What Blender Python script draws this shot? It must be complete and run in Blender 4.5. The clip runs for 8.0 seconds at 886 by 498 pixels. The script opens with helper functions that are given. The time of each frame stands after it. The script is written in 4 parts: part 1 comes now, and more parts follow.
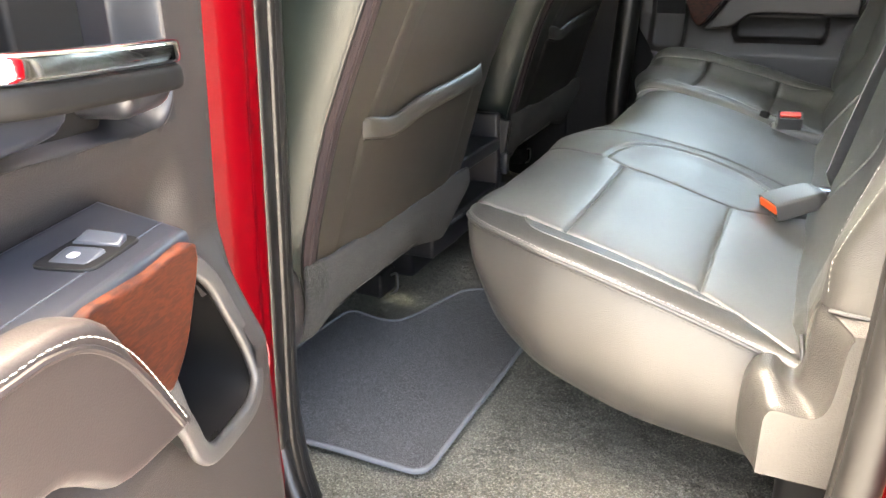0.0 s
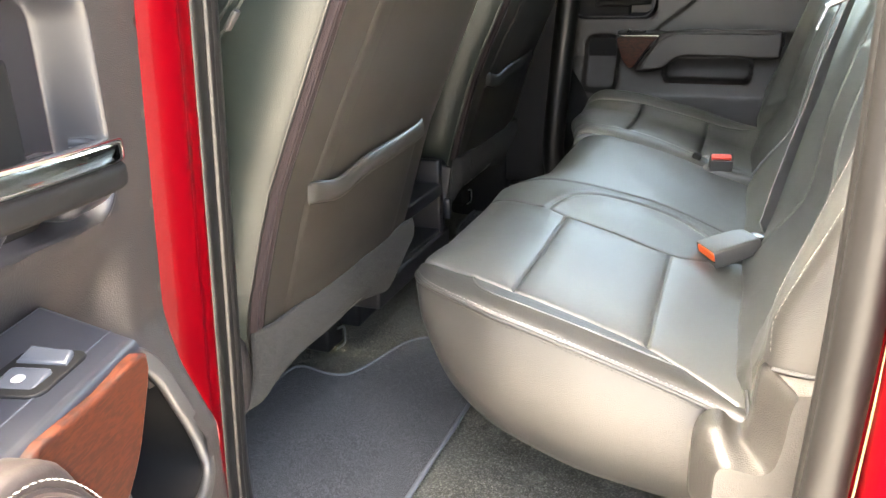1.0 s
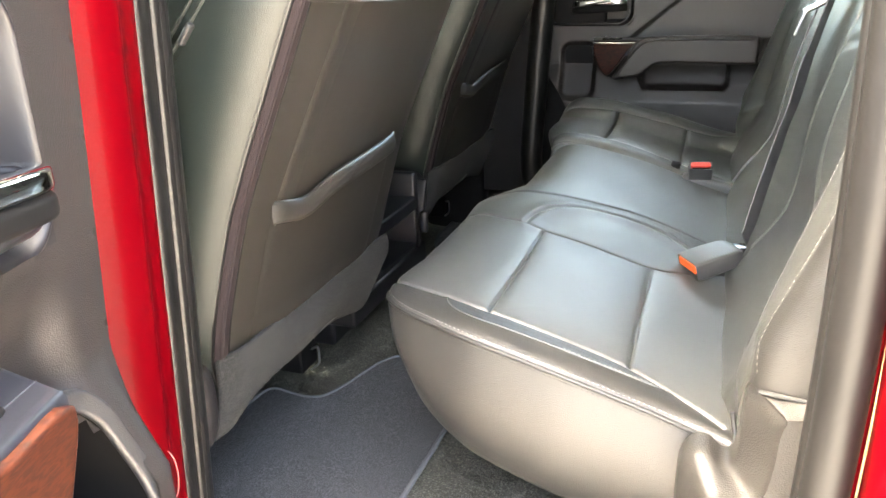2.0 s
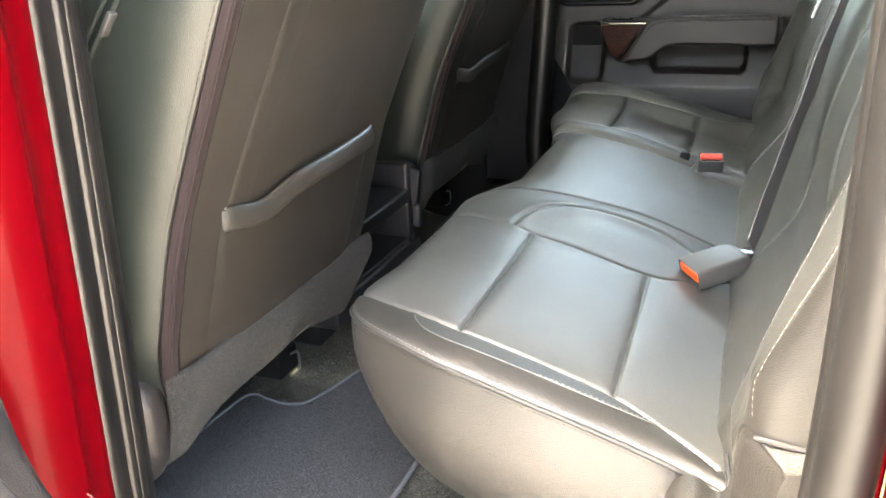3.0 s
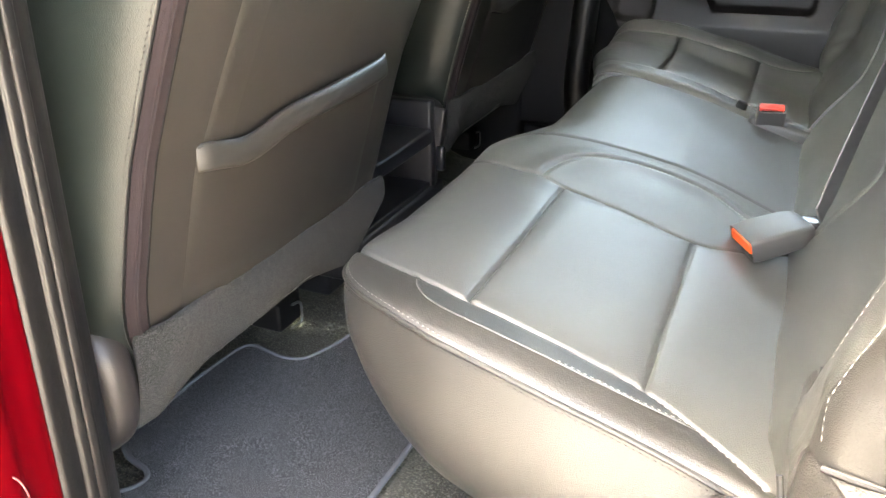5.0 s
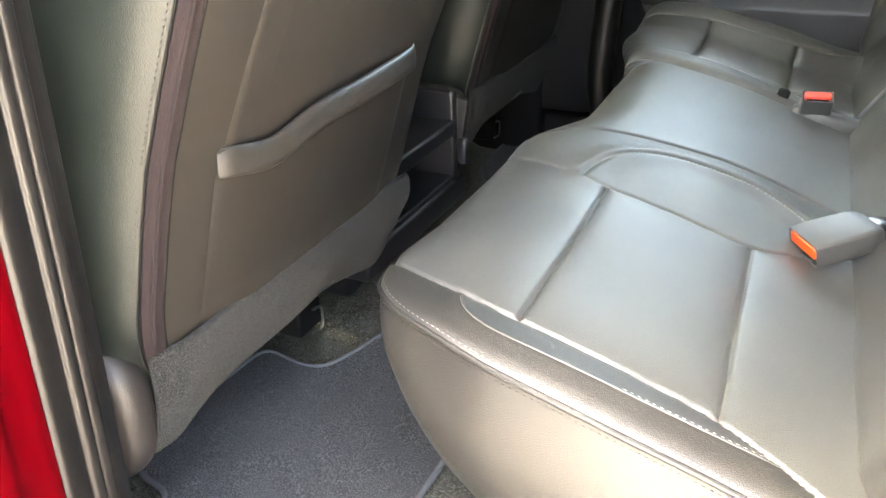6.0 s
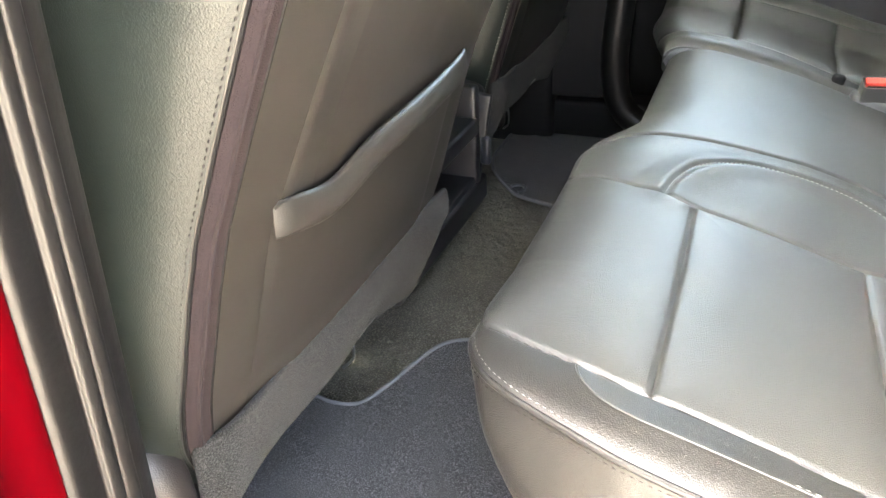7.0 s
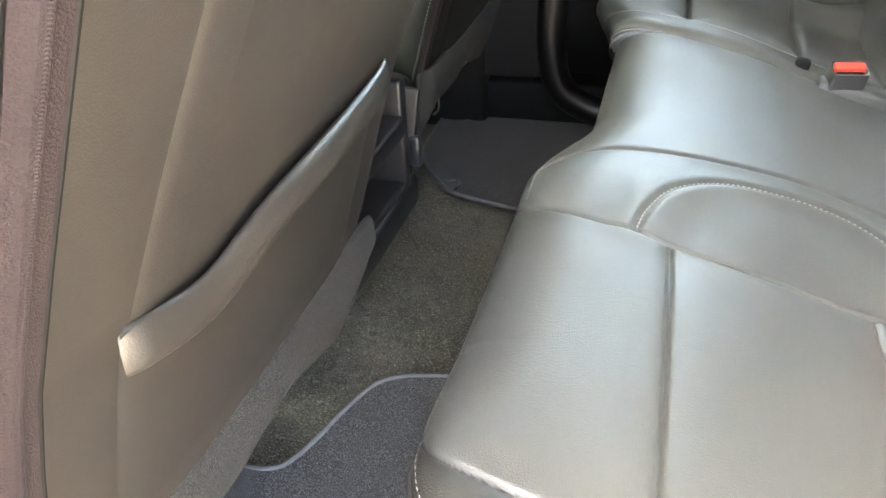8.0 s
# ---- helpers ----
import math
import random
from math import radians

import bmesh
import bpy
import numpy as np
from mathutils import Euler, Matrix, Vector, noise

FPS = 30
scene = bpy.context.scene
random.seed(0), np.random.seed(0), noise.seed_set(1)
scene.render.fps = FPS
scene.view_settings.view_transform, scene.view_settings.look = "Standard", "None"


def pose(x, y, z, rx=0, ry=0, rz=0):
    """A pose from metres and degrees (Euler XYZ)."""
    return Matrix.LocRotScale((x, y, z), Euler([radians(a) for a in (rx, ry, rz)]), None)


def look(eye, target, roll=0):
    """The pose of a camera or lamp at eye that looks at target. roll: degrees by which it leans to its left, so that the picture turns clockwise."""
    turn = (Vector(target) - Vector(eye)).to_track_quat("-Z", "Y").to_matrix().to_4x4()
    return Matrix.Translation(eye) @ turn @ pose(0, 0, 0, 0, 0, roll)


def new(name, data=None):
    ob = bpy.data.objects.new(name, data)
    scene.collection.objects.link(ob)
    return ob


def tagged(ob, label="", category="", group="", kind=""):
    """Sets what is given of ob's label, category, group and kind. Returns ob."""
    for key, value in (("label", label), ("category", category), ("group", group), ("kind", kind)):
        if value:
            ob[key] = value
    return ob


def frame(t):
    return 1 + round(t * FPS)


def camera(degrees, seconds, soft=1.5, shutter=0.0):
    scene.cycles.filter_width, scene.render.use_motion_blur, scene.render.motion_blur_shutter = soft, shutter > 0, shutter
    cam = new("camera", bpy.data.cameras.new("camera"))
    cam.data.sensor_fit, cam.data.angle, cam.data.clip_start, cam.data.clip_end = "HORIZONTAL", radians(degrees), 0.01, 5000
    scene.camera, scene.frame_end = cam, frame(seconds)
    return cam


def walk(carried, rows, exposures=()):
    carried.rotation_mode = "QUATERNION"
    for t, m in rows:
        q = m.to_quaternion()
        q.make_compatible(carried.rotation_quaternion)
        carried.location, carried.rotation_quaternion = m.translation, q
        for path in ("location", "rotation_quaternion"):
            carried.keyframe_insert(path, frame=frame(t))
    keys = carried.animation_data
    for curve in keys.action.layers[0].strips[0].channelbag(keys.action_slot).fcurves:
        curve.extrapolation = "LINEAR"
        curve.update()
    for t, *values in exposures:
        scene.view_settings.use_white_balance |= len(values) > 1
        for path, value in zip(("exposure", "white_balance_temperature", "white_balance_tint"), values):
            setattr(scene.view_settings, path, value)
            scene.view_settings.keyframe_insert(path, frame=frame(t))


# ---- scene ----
cam = camera(58.8, 8.0)
EXPOSURES = ((0, 5.74, 7650, 4), (4.5, 5.92, 7650, 4), (7, 6.22, 7750, 4), (8, 6.42, 7800, 4))
SKY, SUN = 0.175, 0.6
PATH = [
    (0, (0.654, 0.425, 0.708), (-0.157, 2.089, -0.048), -1.4),
    (0.5, (0.637, 0.439, 0.733), (-0.101, 2.148, 0.0), -1.6),
    (1, (0.64, 0.436, 0.749), (-0.042, 2.184, 0.054), -1.6),
    (1.5, (0.637, 0.443, 0.75), (-0.019, 2.213, 0.088), -1.8),
    (2, (0.637, 0.481, 0.748), (-0.005, 2.25, 0.07), -2.2),
    (2.2, (0.649, 0.506, 0.748), (0.007, 2.275, 0.069), -3.0),
    (3.5, (0.662, 0.648, 0.744), (-0.061, 2.347, -0.026), -1.9),
    (4, (0.659, 0.695, 0.728), (-0.077, 2.368, -0.084), -1.1),
    (4.5, (0.644, 0.715, 0.718), (-0.105, 2.364, -0.131), -0.8),
    (6, (0.573, 0.776, 0.706), (-0.182, 2.394, -0.195), -1.6),
    (6.5, (0.462, 0.831, 0.719), (-0.241, 2.447, -0.228), -2.5),
    (7, (0.427, 0.863, 0.715), (-0.244, 2.48, -0.252), -2.8),
    (7.5, (0.44, 0.913, 0.713), (-0.194, 2.518, -0.298), -3.0),
    (8, (0.371, 1.031, 0.712), (-0.127, 2.652, -0.349), -2.6),
]
walk(cam, [(t, look(eye, target, roll)) for t, eye, target, roll in PATH], EXPOSURES)

# ---- world and sun ----
world = bpy.data.worlds.new("sky")
scene.world = world
world.use_nodes = True
wn = world.node_tree.nodes
sky = wn.new("ShaderNodeTexSky")
sky.sky_type, sky.sun_disc = "NISHITA", False
sky.sun_elevation, sky.sun_rotation = radians(67), radians(268)
sky.air_density, sky.dust_density, sky.ozone_density = 0.7, 8.0, 0.6
wn["Background"].inputs["Strength"].default_value = SKY
world.node_tree.links.new(sky.outputs["Color"], wn["Background"].inputs["Color"])
sun = new("sun", bpy.data.lights.new("sun", "SUN"))
sun.data.energy, sun.data.angle, sun.data.color = SUN, radians(12), (1.0, 0.93, 0.85)
sun.matrix_world = look((-1.27, -0.05, 3.0), (0.0, 0.0, 0.0))


# ---- materials ----
def material(name, base, rough, metal=0.0, vary=0.12, vary_scale=6.0, bump=(), coat=0.0, coat_rough=0.06, sheen=0.0, spec=0.5, fleck=None):
    """A surface: base colour varied by two noises, fine relief from the textures listed in bump (kind, scale, strength, depth)."""
    m = bpy.data.materials.new(name)
    m.use_nodes = True
    nt = m.node_tree
    b = nt.nodes["Principled BSDF"]
    b.inputs["Roughness"].default_value, b.inputs["Metallic"].default_value = rough, metal
    b.inputs["Coat Weight"].default_value, b.inputs["Coat Roughness"].default_value = coat, coat_rough
    b.inputs["Sheen Weight"].default_value = sheen
    b.inputs["Specular IOR Level"].default_value = spec
    co = nt.nodes.new("ShaderNodeTexCoord")
    big = nt.nodes.new("ShaderNodeTexNoise")
    big.inputs["Scale"].default_value, big.inputs["Detail"].default_value = vary_scale, 6
    nt.links.new(co.outputs["Object"], big.inputs["Vector"])
    ramp = nt.nodes.new("ShaderNodeMix")
    ramp.data_type = "RGBA"
    ramp.inputs[6].default_value = (*[c * (1 - vary) for c in base], 1)
    ramp.inputs[7].default_value = (*[c * (1 + vary) for c in base], 1)
    nt.links.new(big.outputs["Fac"], ramp.inputs[0])
    colour = ramp.outputs[2]
    if fleck:
        small = nt.nodes.new("ShaderNodeTexNoise")
        small.inputs["Scale"].default_value, small.inputs["Detail"].default_value = fleck[0], 3
        nt.links.new(co.outputs["Object"], small.inputs["Vector"])
        step = nt.nodes.new("ShaderNodeMapRange")
        step.inputs[1].default_value, step.inputs[2].default_value = fleck[2], fleck[3]
        nt.links.new(small.outputs["Fac"], step.inputs[0])
        mix = nt.nodes.new("ShaderNodeMix")
        mix.data_type = "RGBA"
        nt.links.new(step.outputs[0], mix.inputs[0])
        nt.links.new(colour, mix.inputs[6])
        mix.inputs[7].default_value = (*fleck[1], 1)
        colour = mix.outputs[2]
    nt.links.new(colour, b.inputs["Base Color"])
    rr = nt.nodes.new("ShaderNodeMapRange")
    rr.inputs[3].default_value, rr.inputs[4].default_value = max(0.02, rough - 0.06), min(1, rough + 0.06)
    nt.links.new(big.outputs["Fac"], rr.inputs[0])
    nt.links.new(rr.outputs[0], b.inputs["Roughness"])
    last = None
    for kind, scale, strength, depth in bump:
        if kind == "cells":
            t = nt.nodes.new("ShaderNodeTexVoronoi")
            t.inputs["Scale"].default_value = scale
            out = t.outputs["Distance"]
        else:
            t = nt.nodes.new("ShaderNodeTexNoise")
            t.inputs["Scale"].default_value, t.inputs["Detail"].default_value = scale, 4
            out = t.outputs["Fac"]
        nt.links.new(co.outputs["Object"], t.inputs["Vector"])
        bp = nt.nodes.new("ShaderNodeBump")
        bp.inputs["Strength"].default_value, bp.inputs["Distance"].default_value = strength, depth
        nt.links.new(out, bp.inputs["Height"])
        if last:
            nt.links.new(last, bp.inputs["Normal"])
        last = bp.outputs["Normal"]
    if last:
        nt.links.new(last, b.inputs["Normal"])
    return m


# LEATHER is lightened against GRAINED: the colours make up for weak light inside.
LEATHER = material("black leather", (0.048, 0.0477, 0.0438), 0.385, vary=0.16, vary_scale=9, spec=0.52, coat=0.06, coat_rough=0.25, bump=(("noise", 13, 0.06, 0.010), ("cells", 880, 0.42, 0.0006)), fleck=(260, (0.20, 0.19, 0.18), 0.768, 0.78))
GRAINED = material("grained vinyl", (0.0190, 0.0180, 0.0160), 0.42, vary=0.12, vary_scale=9, spec=0.6, bump=(("noise", 11, 0.05, 0.010), ("cells", 950, 0.40, 0.0006)))
BACKVINYL = material("smooth seatback vinyl", (0.0190, 0.0166, 0.0138), 0.40, vary=0.12, vary_scale=7, spec=0.6, bump=(("noise", 9, 0.12, 0.008), ("cells", 900, 0.16, 0.0004)))
# Seat leather again, darkened: the middle pillar's shade is put into its colour.
SHADEDSIDE = material("shade-darkened side leather", (0.0086, 0.0116, 0.0098), 0.42, vary=0.16, vary_scale=9, spec=0.4, bump=(("noise", 12, 0.06, 0.008), ("cells", 950, 0.32, 0.0006)))
PLASTIC = material("textured black plastic", (0.026, 0.025, 0.025), 0.46, vary=0.10, vary_scale=10, bump=(("cells", 700, 0.3, 0.0006), ("noise", 160, 0.08, 0.0006)))
TRIMPLASTIC = material("grained grey trim plastic", (0.0255, 0.0237, 0.0215), 0.40, vary=0.10, vary_scale=10, bump=(("cells", 620, 0.45, 0.0007), ("noise", 20, 0.05, 0.004)))
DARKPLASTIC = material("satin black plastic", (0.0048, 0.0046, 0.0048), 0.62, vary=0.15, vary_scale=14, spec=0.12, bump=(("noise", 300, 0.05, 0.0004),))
DOORPLASTIC = material("grained door panel", (0.0150, 0.0124, 0.0118), 0.46, vary=0.12, vary_scale=6, bump=(("cells", 800, 0.4, 0.0005), ("noise", 10, 0.06, 0.006)))
GLOSSBLACK = material("polished dark plastic", (0.010, 0.011, 0.015), 0.30, vary=0.15, vary_scale=12)
RUBBER = material("rubber seal", (0.0045, 0.0042, 0.0043), 0.40, vary=0.3, vary_scale=30, spec=0.34, bump=(("noise", 220, 0.2, 0.0010),))
SOFTRUBBER = material("weatherstrip", (0.0062, 0.0058, 0.0056), 0.44, vary=0.25, vary_scale=24, spec=0.26, bump=(("noise", 150, 0.10, 0.0008),))
CARPET = material("cut-pile floor carpet", (0.075, 0.071, 0.058), 1.0, vary=0.6, vary_scale=11, sheen=0.05, spec=0.1, bump=(("noise", 330, 1.0, 0.010), ("noise", 50, 0.8, 0.014)), fleck=(380, (0.23, 0.22, 0.18), 0.48, 0.74))
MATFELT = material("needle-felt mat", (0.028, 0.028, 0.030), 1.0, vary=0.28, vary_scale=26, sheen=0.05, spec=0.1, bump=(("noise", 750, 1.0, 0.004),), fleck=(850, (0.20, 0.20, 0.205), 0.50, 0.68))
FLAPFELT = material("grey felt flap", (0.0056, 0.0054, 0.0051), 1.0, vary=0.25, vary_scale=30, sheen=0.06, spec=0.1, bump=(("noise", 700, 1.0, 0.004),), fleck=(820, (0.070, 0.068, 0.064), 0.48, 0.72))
BINDING = material("mat edge binding", (0.085, 0.088, 0.095), 0.85, vary=0.15, vary_scale=60, bump=(("noise", 500, 0.5, 0.001),))
PADLEATHER = material("padded door leather", (0.0102, 0.0075, 0.0074), 0.47, vary=0.12, vary_scale=12, spec=0.42, bump=(("noise", 14, 0.06, 0.008), ("cells", 1000, 0.18, 0.0004)))
THREAD = material("pale stitching thread", (0.33, 0.32, 0.29), 0.75, vary=0.15, vary_scale=80)
GREYTHREAD = material("grey stitching thread", (0.24, 0.235, 0.22), 0.7, vary=0.1, vary_scale=80)
DARKTHREAD = material("dark stitching thread", (0.010, 0.009, 0.009), 0.7, vary=0.1, vary_scale=80)
ZIPTAPE = material("woven zipper tape", (0.0150, 0.0104, 0.0110), 0.85, spec=0.15, vary=0.2, vary_scale=60, bump=(("noise", 800, 0.7, 0.0012),))
ZIPTEETH = material("zipper coil", (0.014, 0.0100, 0.0105), 0.6, spec=0.2, vary=0.1, vary_scale=60)
REDPAINT = material("red body paint", (0.068, 0.0002, 0.0018), 0.42, vary=0.06, vary_scale=4, spec=0.025, coat=0.03, coat_rough=0.08)
CHROME = material("chrome", (0.86, 0.87, 0.88), 0.07, metal=1.0, vary=0.03)
STEEL = material("bare steel", (0.26, 0.26, 0.27), 0.32, metal=1.0, vary=0.1, vary_scale=30)
ORANGE = material("orange release button", (0.62, 0.075, 0.012), 0.40, vary=0.06)
REDBUTTON = material("red release button", (0.55, 0.045, 0.030), 0.40, vary=0.06)
BUCKLE = material("buckle housing", (0.040, 0.039, 0.0375), 0.48, vary=0.08, vary_scale=30, bump=(("noise", 500, 0.08, 0.0004),))
WEBBING = material("seat belt webbing", (0.085, 0.086, 0.088), 0.55, vary=0.12, vary_scale=60, bump=(("noise", 700, 0.3, 0.0006),))
WHITE = material("white marking", (0.30, 0.28, 0.28), 0.45, vary=0.04)
SILVERGREY = material("silver-grey switch", (0.035, 0.038, 0.045), 0.34, vary=0.06)
LININGWHITE = material("headliner cloth", (0.66, 0.645, 0.61), 0.9, vary=0.06, vary_scale=40)
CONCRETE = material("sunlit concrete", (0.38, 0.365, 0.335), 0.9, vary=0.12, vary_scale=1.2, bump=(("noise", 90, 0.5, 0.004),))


def wood_material():
    m = material("burl wood veneer", (0.16, 0.045, 0.018), 0.36, vary=0.3, vary_scale=9, spec=0.22)
    nt = m.node_tree
    co = nt.nodes.new("ShaderNodeTexCoord")
    mp = nt.nodes.new("ShaderNodeMapping")
    mp.inputs["Rotation"].default_value = (0.3, 0.9, 0.4)
    mp.inputs["Scale"].default_value = (1.0, 1.0, 4.4)
    nt.links.new(co.outputs["Object"], mp.inputs["Vector"])
    n = nt.nodes.new("ShaderNodeTexNoise")
    n.inputs["Scale"].default_value, n.inputs["Detail"].default_value, n.inputs["Distortion"].default_value = 95, 10, 1.0
    nt.links.new(mp.outputs["Vector"], n.inputs["Vector"])
    r = nt.nodes.new("ShaderNodeValToRGB")
    r.color_ramp.elements[0].position, r.color_ramp.elements[0].color = 0.40, (0.010, 0.0034, 0.0024, 1)
    r.color_ramp.elements[1].position, r.color_ramp.elements[1].color = 0.60, (0.038, 0.0098, 0.0046, 1)
    nt.links.new(n.outputs["Fac"], r.inputs["Fac"])
    nt.links.new(r.outputs["Color"], nt.nodes["Principled BSDF"].inputs["Base Color"])
    return m


WOOD = wood_material()


def tinted_glass(tint):
    """Dark privacy glass: lets a part of the light through, mirrors a little."""
    m = bpy.data.materials.new("tinted glass")
    m.use_nodes = True
    nt = m.node_tree
    clear, gloss = nt.nodes.new("ShaderNodeBsdfTransparent"), nt.nodes.new("ShaderNodeBsdfGlossy")
    clear.inputs["Color"].default_value = (*tint, 1)
    gloss.inputs["Roughness"].default_value = 0.02
    mix, fres = nt.nodes.new("ShaderNodeMixShader"), nt.nodes.new("ShaderNodeFresnel")
    nt.links.new(fres.outputs[0], mix.inputs[0])
    nt.links.new(clear.outputs[0], mix.inputs[1])
    nt.links.new(gloss.outputs[0], mix.inputs[2])
    nt.links.new(mix.outputs[0], nt.nodes["Material Output"].inputs["Surface"])
    return m


PRIVACY, CLEARGLASS, SIDEGLASS = tinted_glass((0.10, 0.13, 0.125)), tinted_glass((0.90, 0.97, 0.93)), tinted_glass((0.86, 0.93, 0.93))
CUP = material("smooth dark cup plastic", (0.011, 0.0105, 0.0125), 0.40, vary=0.12, vary_scale=12, spec=0.38)
SATIN = material("satin charcoal paint", (0.032, 0.033, 0.039), 0.28, metal=0.5, vary=0.08, vary_scale=12)
SLEEVE = material("wet-look black sleeve", (0.02, 0.02, 0.022), 0.14, vary=0.1, vary_scale=20, bump=(("noise", 60, 0.3, 0.003),))
PINKMARK = material("pale red raised marking", (0.26, 0.06, 0.06), 0.45, vary=0.06)
SEALER = material("cream seam sealer", (0.30, 0.23, 0.10), 0.5, vary=0.1, vary_scale=40)


# ---- shapes ----
from mathutils.geometry import tessellate_polygon


def part(name, shape, mat, parent=None, label="", smooth=True, angle=40):
    """One mesh object from (vertices, faces), under its thing."""
    me = bpy.data.meshes.new(name)
    bm = bmesh.new()
    vs = [bm.verts.new(v) for v in shape[0]]
    for f in shape[1]:
        try:
            bm.faces.new([vs[i] for i in f])
        except ValueError:
            pass
    bmesh.ops.remove_doubles(bm, verts=bm.verts, dist=1e-5)
    bmesh.ops.recalc_face_normals(bm, faces=bm.faces)
    bm.to_mesh(me)
    bm.free()
    me.materials.append(mat)
    if smooth:
        me.shade_smooth()
        me.set_sharp_from_angle(angle=radians(angle))
    ob = new(name, me)
    ob.parent = parent
    if label:
        ob["label"] = label
    return ob


def thing(name, label, category, group="", kind="", at=(0, 0, 0)):
    ob = new(name)
    ob.empty_display_size = 0.05
    ob.location = at
    return tagged(ob, label, category, group, kind)


def under(ob):
    """Hang parts that were built in world places under an Empty at its base, in place."""
    bpy.context.view_layer.update()
    for o in ob.children:
        o.matrix_parent_inverse = Matrix.Translation(ob.location).inverted()


def join(*shapes):
    vs, fs = [], []
    for v, f in shapes:
        k = len(vs)
        vs += list(v)
        fs += [[i + k for i in q] for q in f]
    return vs, fs


def subset(vs, fs):
    """The faces listed, with the vertices that they use."""
    used = {}
    out = [[used.setdefault(i, len(used)) for i in q] for q in fs]
    return [vs[i] for i in used], out


def grid(a, b, f):
    """A sheet of f(i / a, j / b)."""
    vs = [f(i / a, j / b) for i in range(a + 1) for j in range(b + 1)]
    fs = [(i * (b + 1) + j, i * (b + 1) + j + 1, (i + 1) * (b + 1) + j + 1, (i + 1) * (b + 1) + j) for i in range(a) for j in range(b)]
    return vs, fs


def smooth_path(pts, n=6, closed=False):
    """A Catmull-Rom curve through the points."""
    P = [Vector(p) for p in pts]
    m = len(P)
    out = []
    for i in range(m if closed else m - 1):
        p1, p2 = P[i], P[(i + 1) % m]
        p0 = P[i - 1] if closed or i else p1 * 2 - p2
        p3 = P[(i + 2) % m] if closed or i + 2 < m else p2 * 2 - p1
        for k in range(n):
            t = k / n
            out.append(0.5 * (2 * p1 + (p2 - p0) * t + (2 * p0 - 5 * p1 + 4 * p2 - p3) * t * t + (3 * p1 - p0 - 3 * p2 + p3) * t ** 3))
    if not closed:
        out.append(P[-1])
    return out


def sweep(path, section, up=(0, 0, 1), closed=False, cap=True):
    """A closed section (list of (side, up) offsets) carried along a path."""
    path = [Vector(p) for p in path]
    n, k = len(path), len(section)
    vs = []
    for i, p in enumerate(path):
        a = path[i - 1] if closed or i else p
        b = path[(i + 1) % n] if closed or i < n - 1 else p
        d = (b - a).normalized()
        side = d.cross(Vector(up))
        side = side.normalized() if side.length > 1e-6 else Vector((1, 0, 0))
        top = side.cross(d)
        vs += [p + side * s + top * t for s, t in section]
    fs = [(i * k + j, i * k + (j + 1) % k, ((i + 1) % n) * k + (j + 1) % k, ((i + 1) % n) * k + j) for i in range(n if closed else n - 1) for j in range(k)]
    if cap and not closed:
        fs += [list(range(k)), list(range((n - 1) * k, n * k))]
    return vs, fs


def circle(r, n=10, sx=1.0, sy=1.0):
    return [(r * sx * math.cos(2 * math.pi * i / n), r * sy * math.sin(2 * math.pi * i / n)) for i in range(n)]


def tube(path, r, n=8, closed=False, up=(0, 0, 1)):
    return sweep(path, circle(r, n), up, closed)


def rounded(w, h, r, n=5):
    """A rounded rectangle, as a list of corners."""
    out = []
    for cx, cy, a0 in ((w / 2 - r, h / 2 - r, 0), (-w / 2 + r, h / 2 - r, 90), (-w / 2 + r, -h / 2 + r, 180), (w / 2 - r, -h / 2 + r, 270)):
        for i in range(n + 1):
            a = radians(a0 + 90 * i / n)
            out.append((cx + r * math.cos(a), cy + r * math.sin(a)))
    return out


def prism(poly, lo, hi, f, soft=0.004, n=3):
    """A polygon (p, q) drawn out from lo to hi along the third way with softened rims; f(p, q, h) lays it into the world."""
    P = [Vector((*p, 0)) for p in poly]
    area = sum(a.x * b.y - b.x * a.y for a, b in zip(P, P[1:] + P[:1]))
    if area < 0:
        P.reverse()
    m = len(P)

    def inset(d):
        out = []
        for i in range(m):
            e1, e2 = (P[i] - P[i - 1]).normalized(), (P[(i + 1) % m] - P[i]).normalized()
            n1, n2 = Vector((-e1.y, e1.x, 0)), Vector((-e2.y, e2.x, 0))
            b = (n1 + n2)
            b = b / max(0.5, b.length_squared / 2)
            out.append(P[i] + b * d)
        return out
    rings = [(soft + 0.0005, lo)]
    for i in range(n + 1):
        a = math.pi / 2 * i / n
        rings.append((soft * (1 - math.sin(a)), lo + soft * (1 - math.cos(a))))
    rings += [(d, hi - (h - lo)) for d, h in reversed(rings)]
    vs, fs = [], []
    for d, h in rings:
        vs += [Vector(f(p.x, p.y, h)) for p in inset(d)]
    for r in range(len(rings) - 1):
        fs += [(r * m + i, r * m + (i + 1) % m, (r + 1) * m + (i + 1) % m, (r + 1) * m + i) for i in range(m)]
    for r in (0, len(rings) - 1):
        tris = tessellate_polygon([[Vector((p.x, p.y, 0)) for p in inset(rings[r][0])]])
        fs += [[r * m + i for i in t] for t in tris]
    return vs, fs


def block(c, size, r=0.004, turn=(0, 0, 0)):
    """A box with rounded edges."""
    e = Euler([radians(a) for a in turn]).to_matrix()
    c = Vector(c)
    return prism(rounded(size[0], size[1], min(r, size[0] / 2.1, size[1] / 2.1), 3), -size[2] / 2, size[2] / 2, lambda p, q, h: c + e @ Vector((p, q, h)), min(r, size[2] / 2.1))


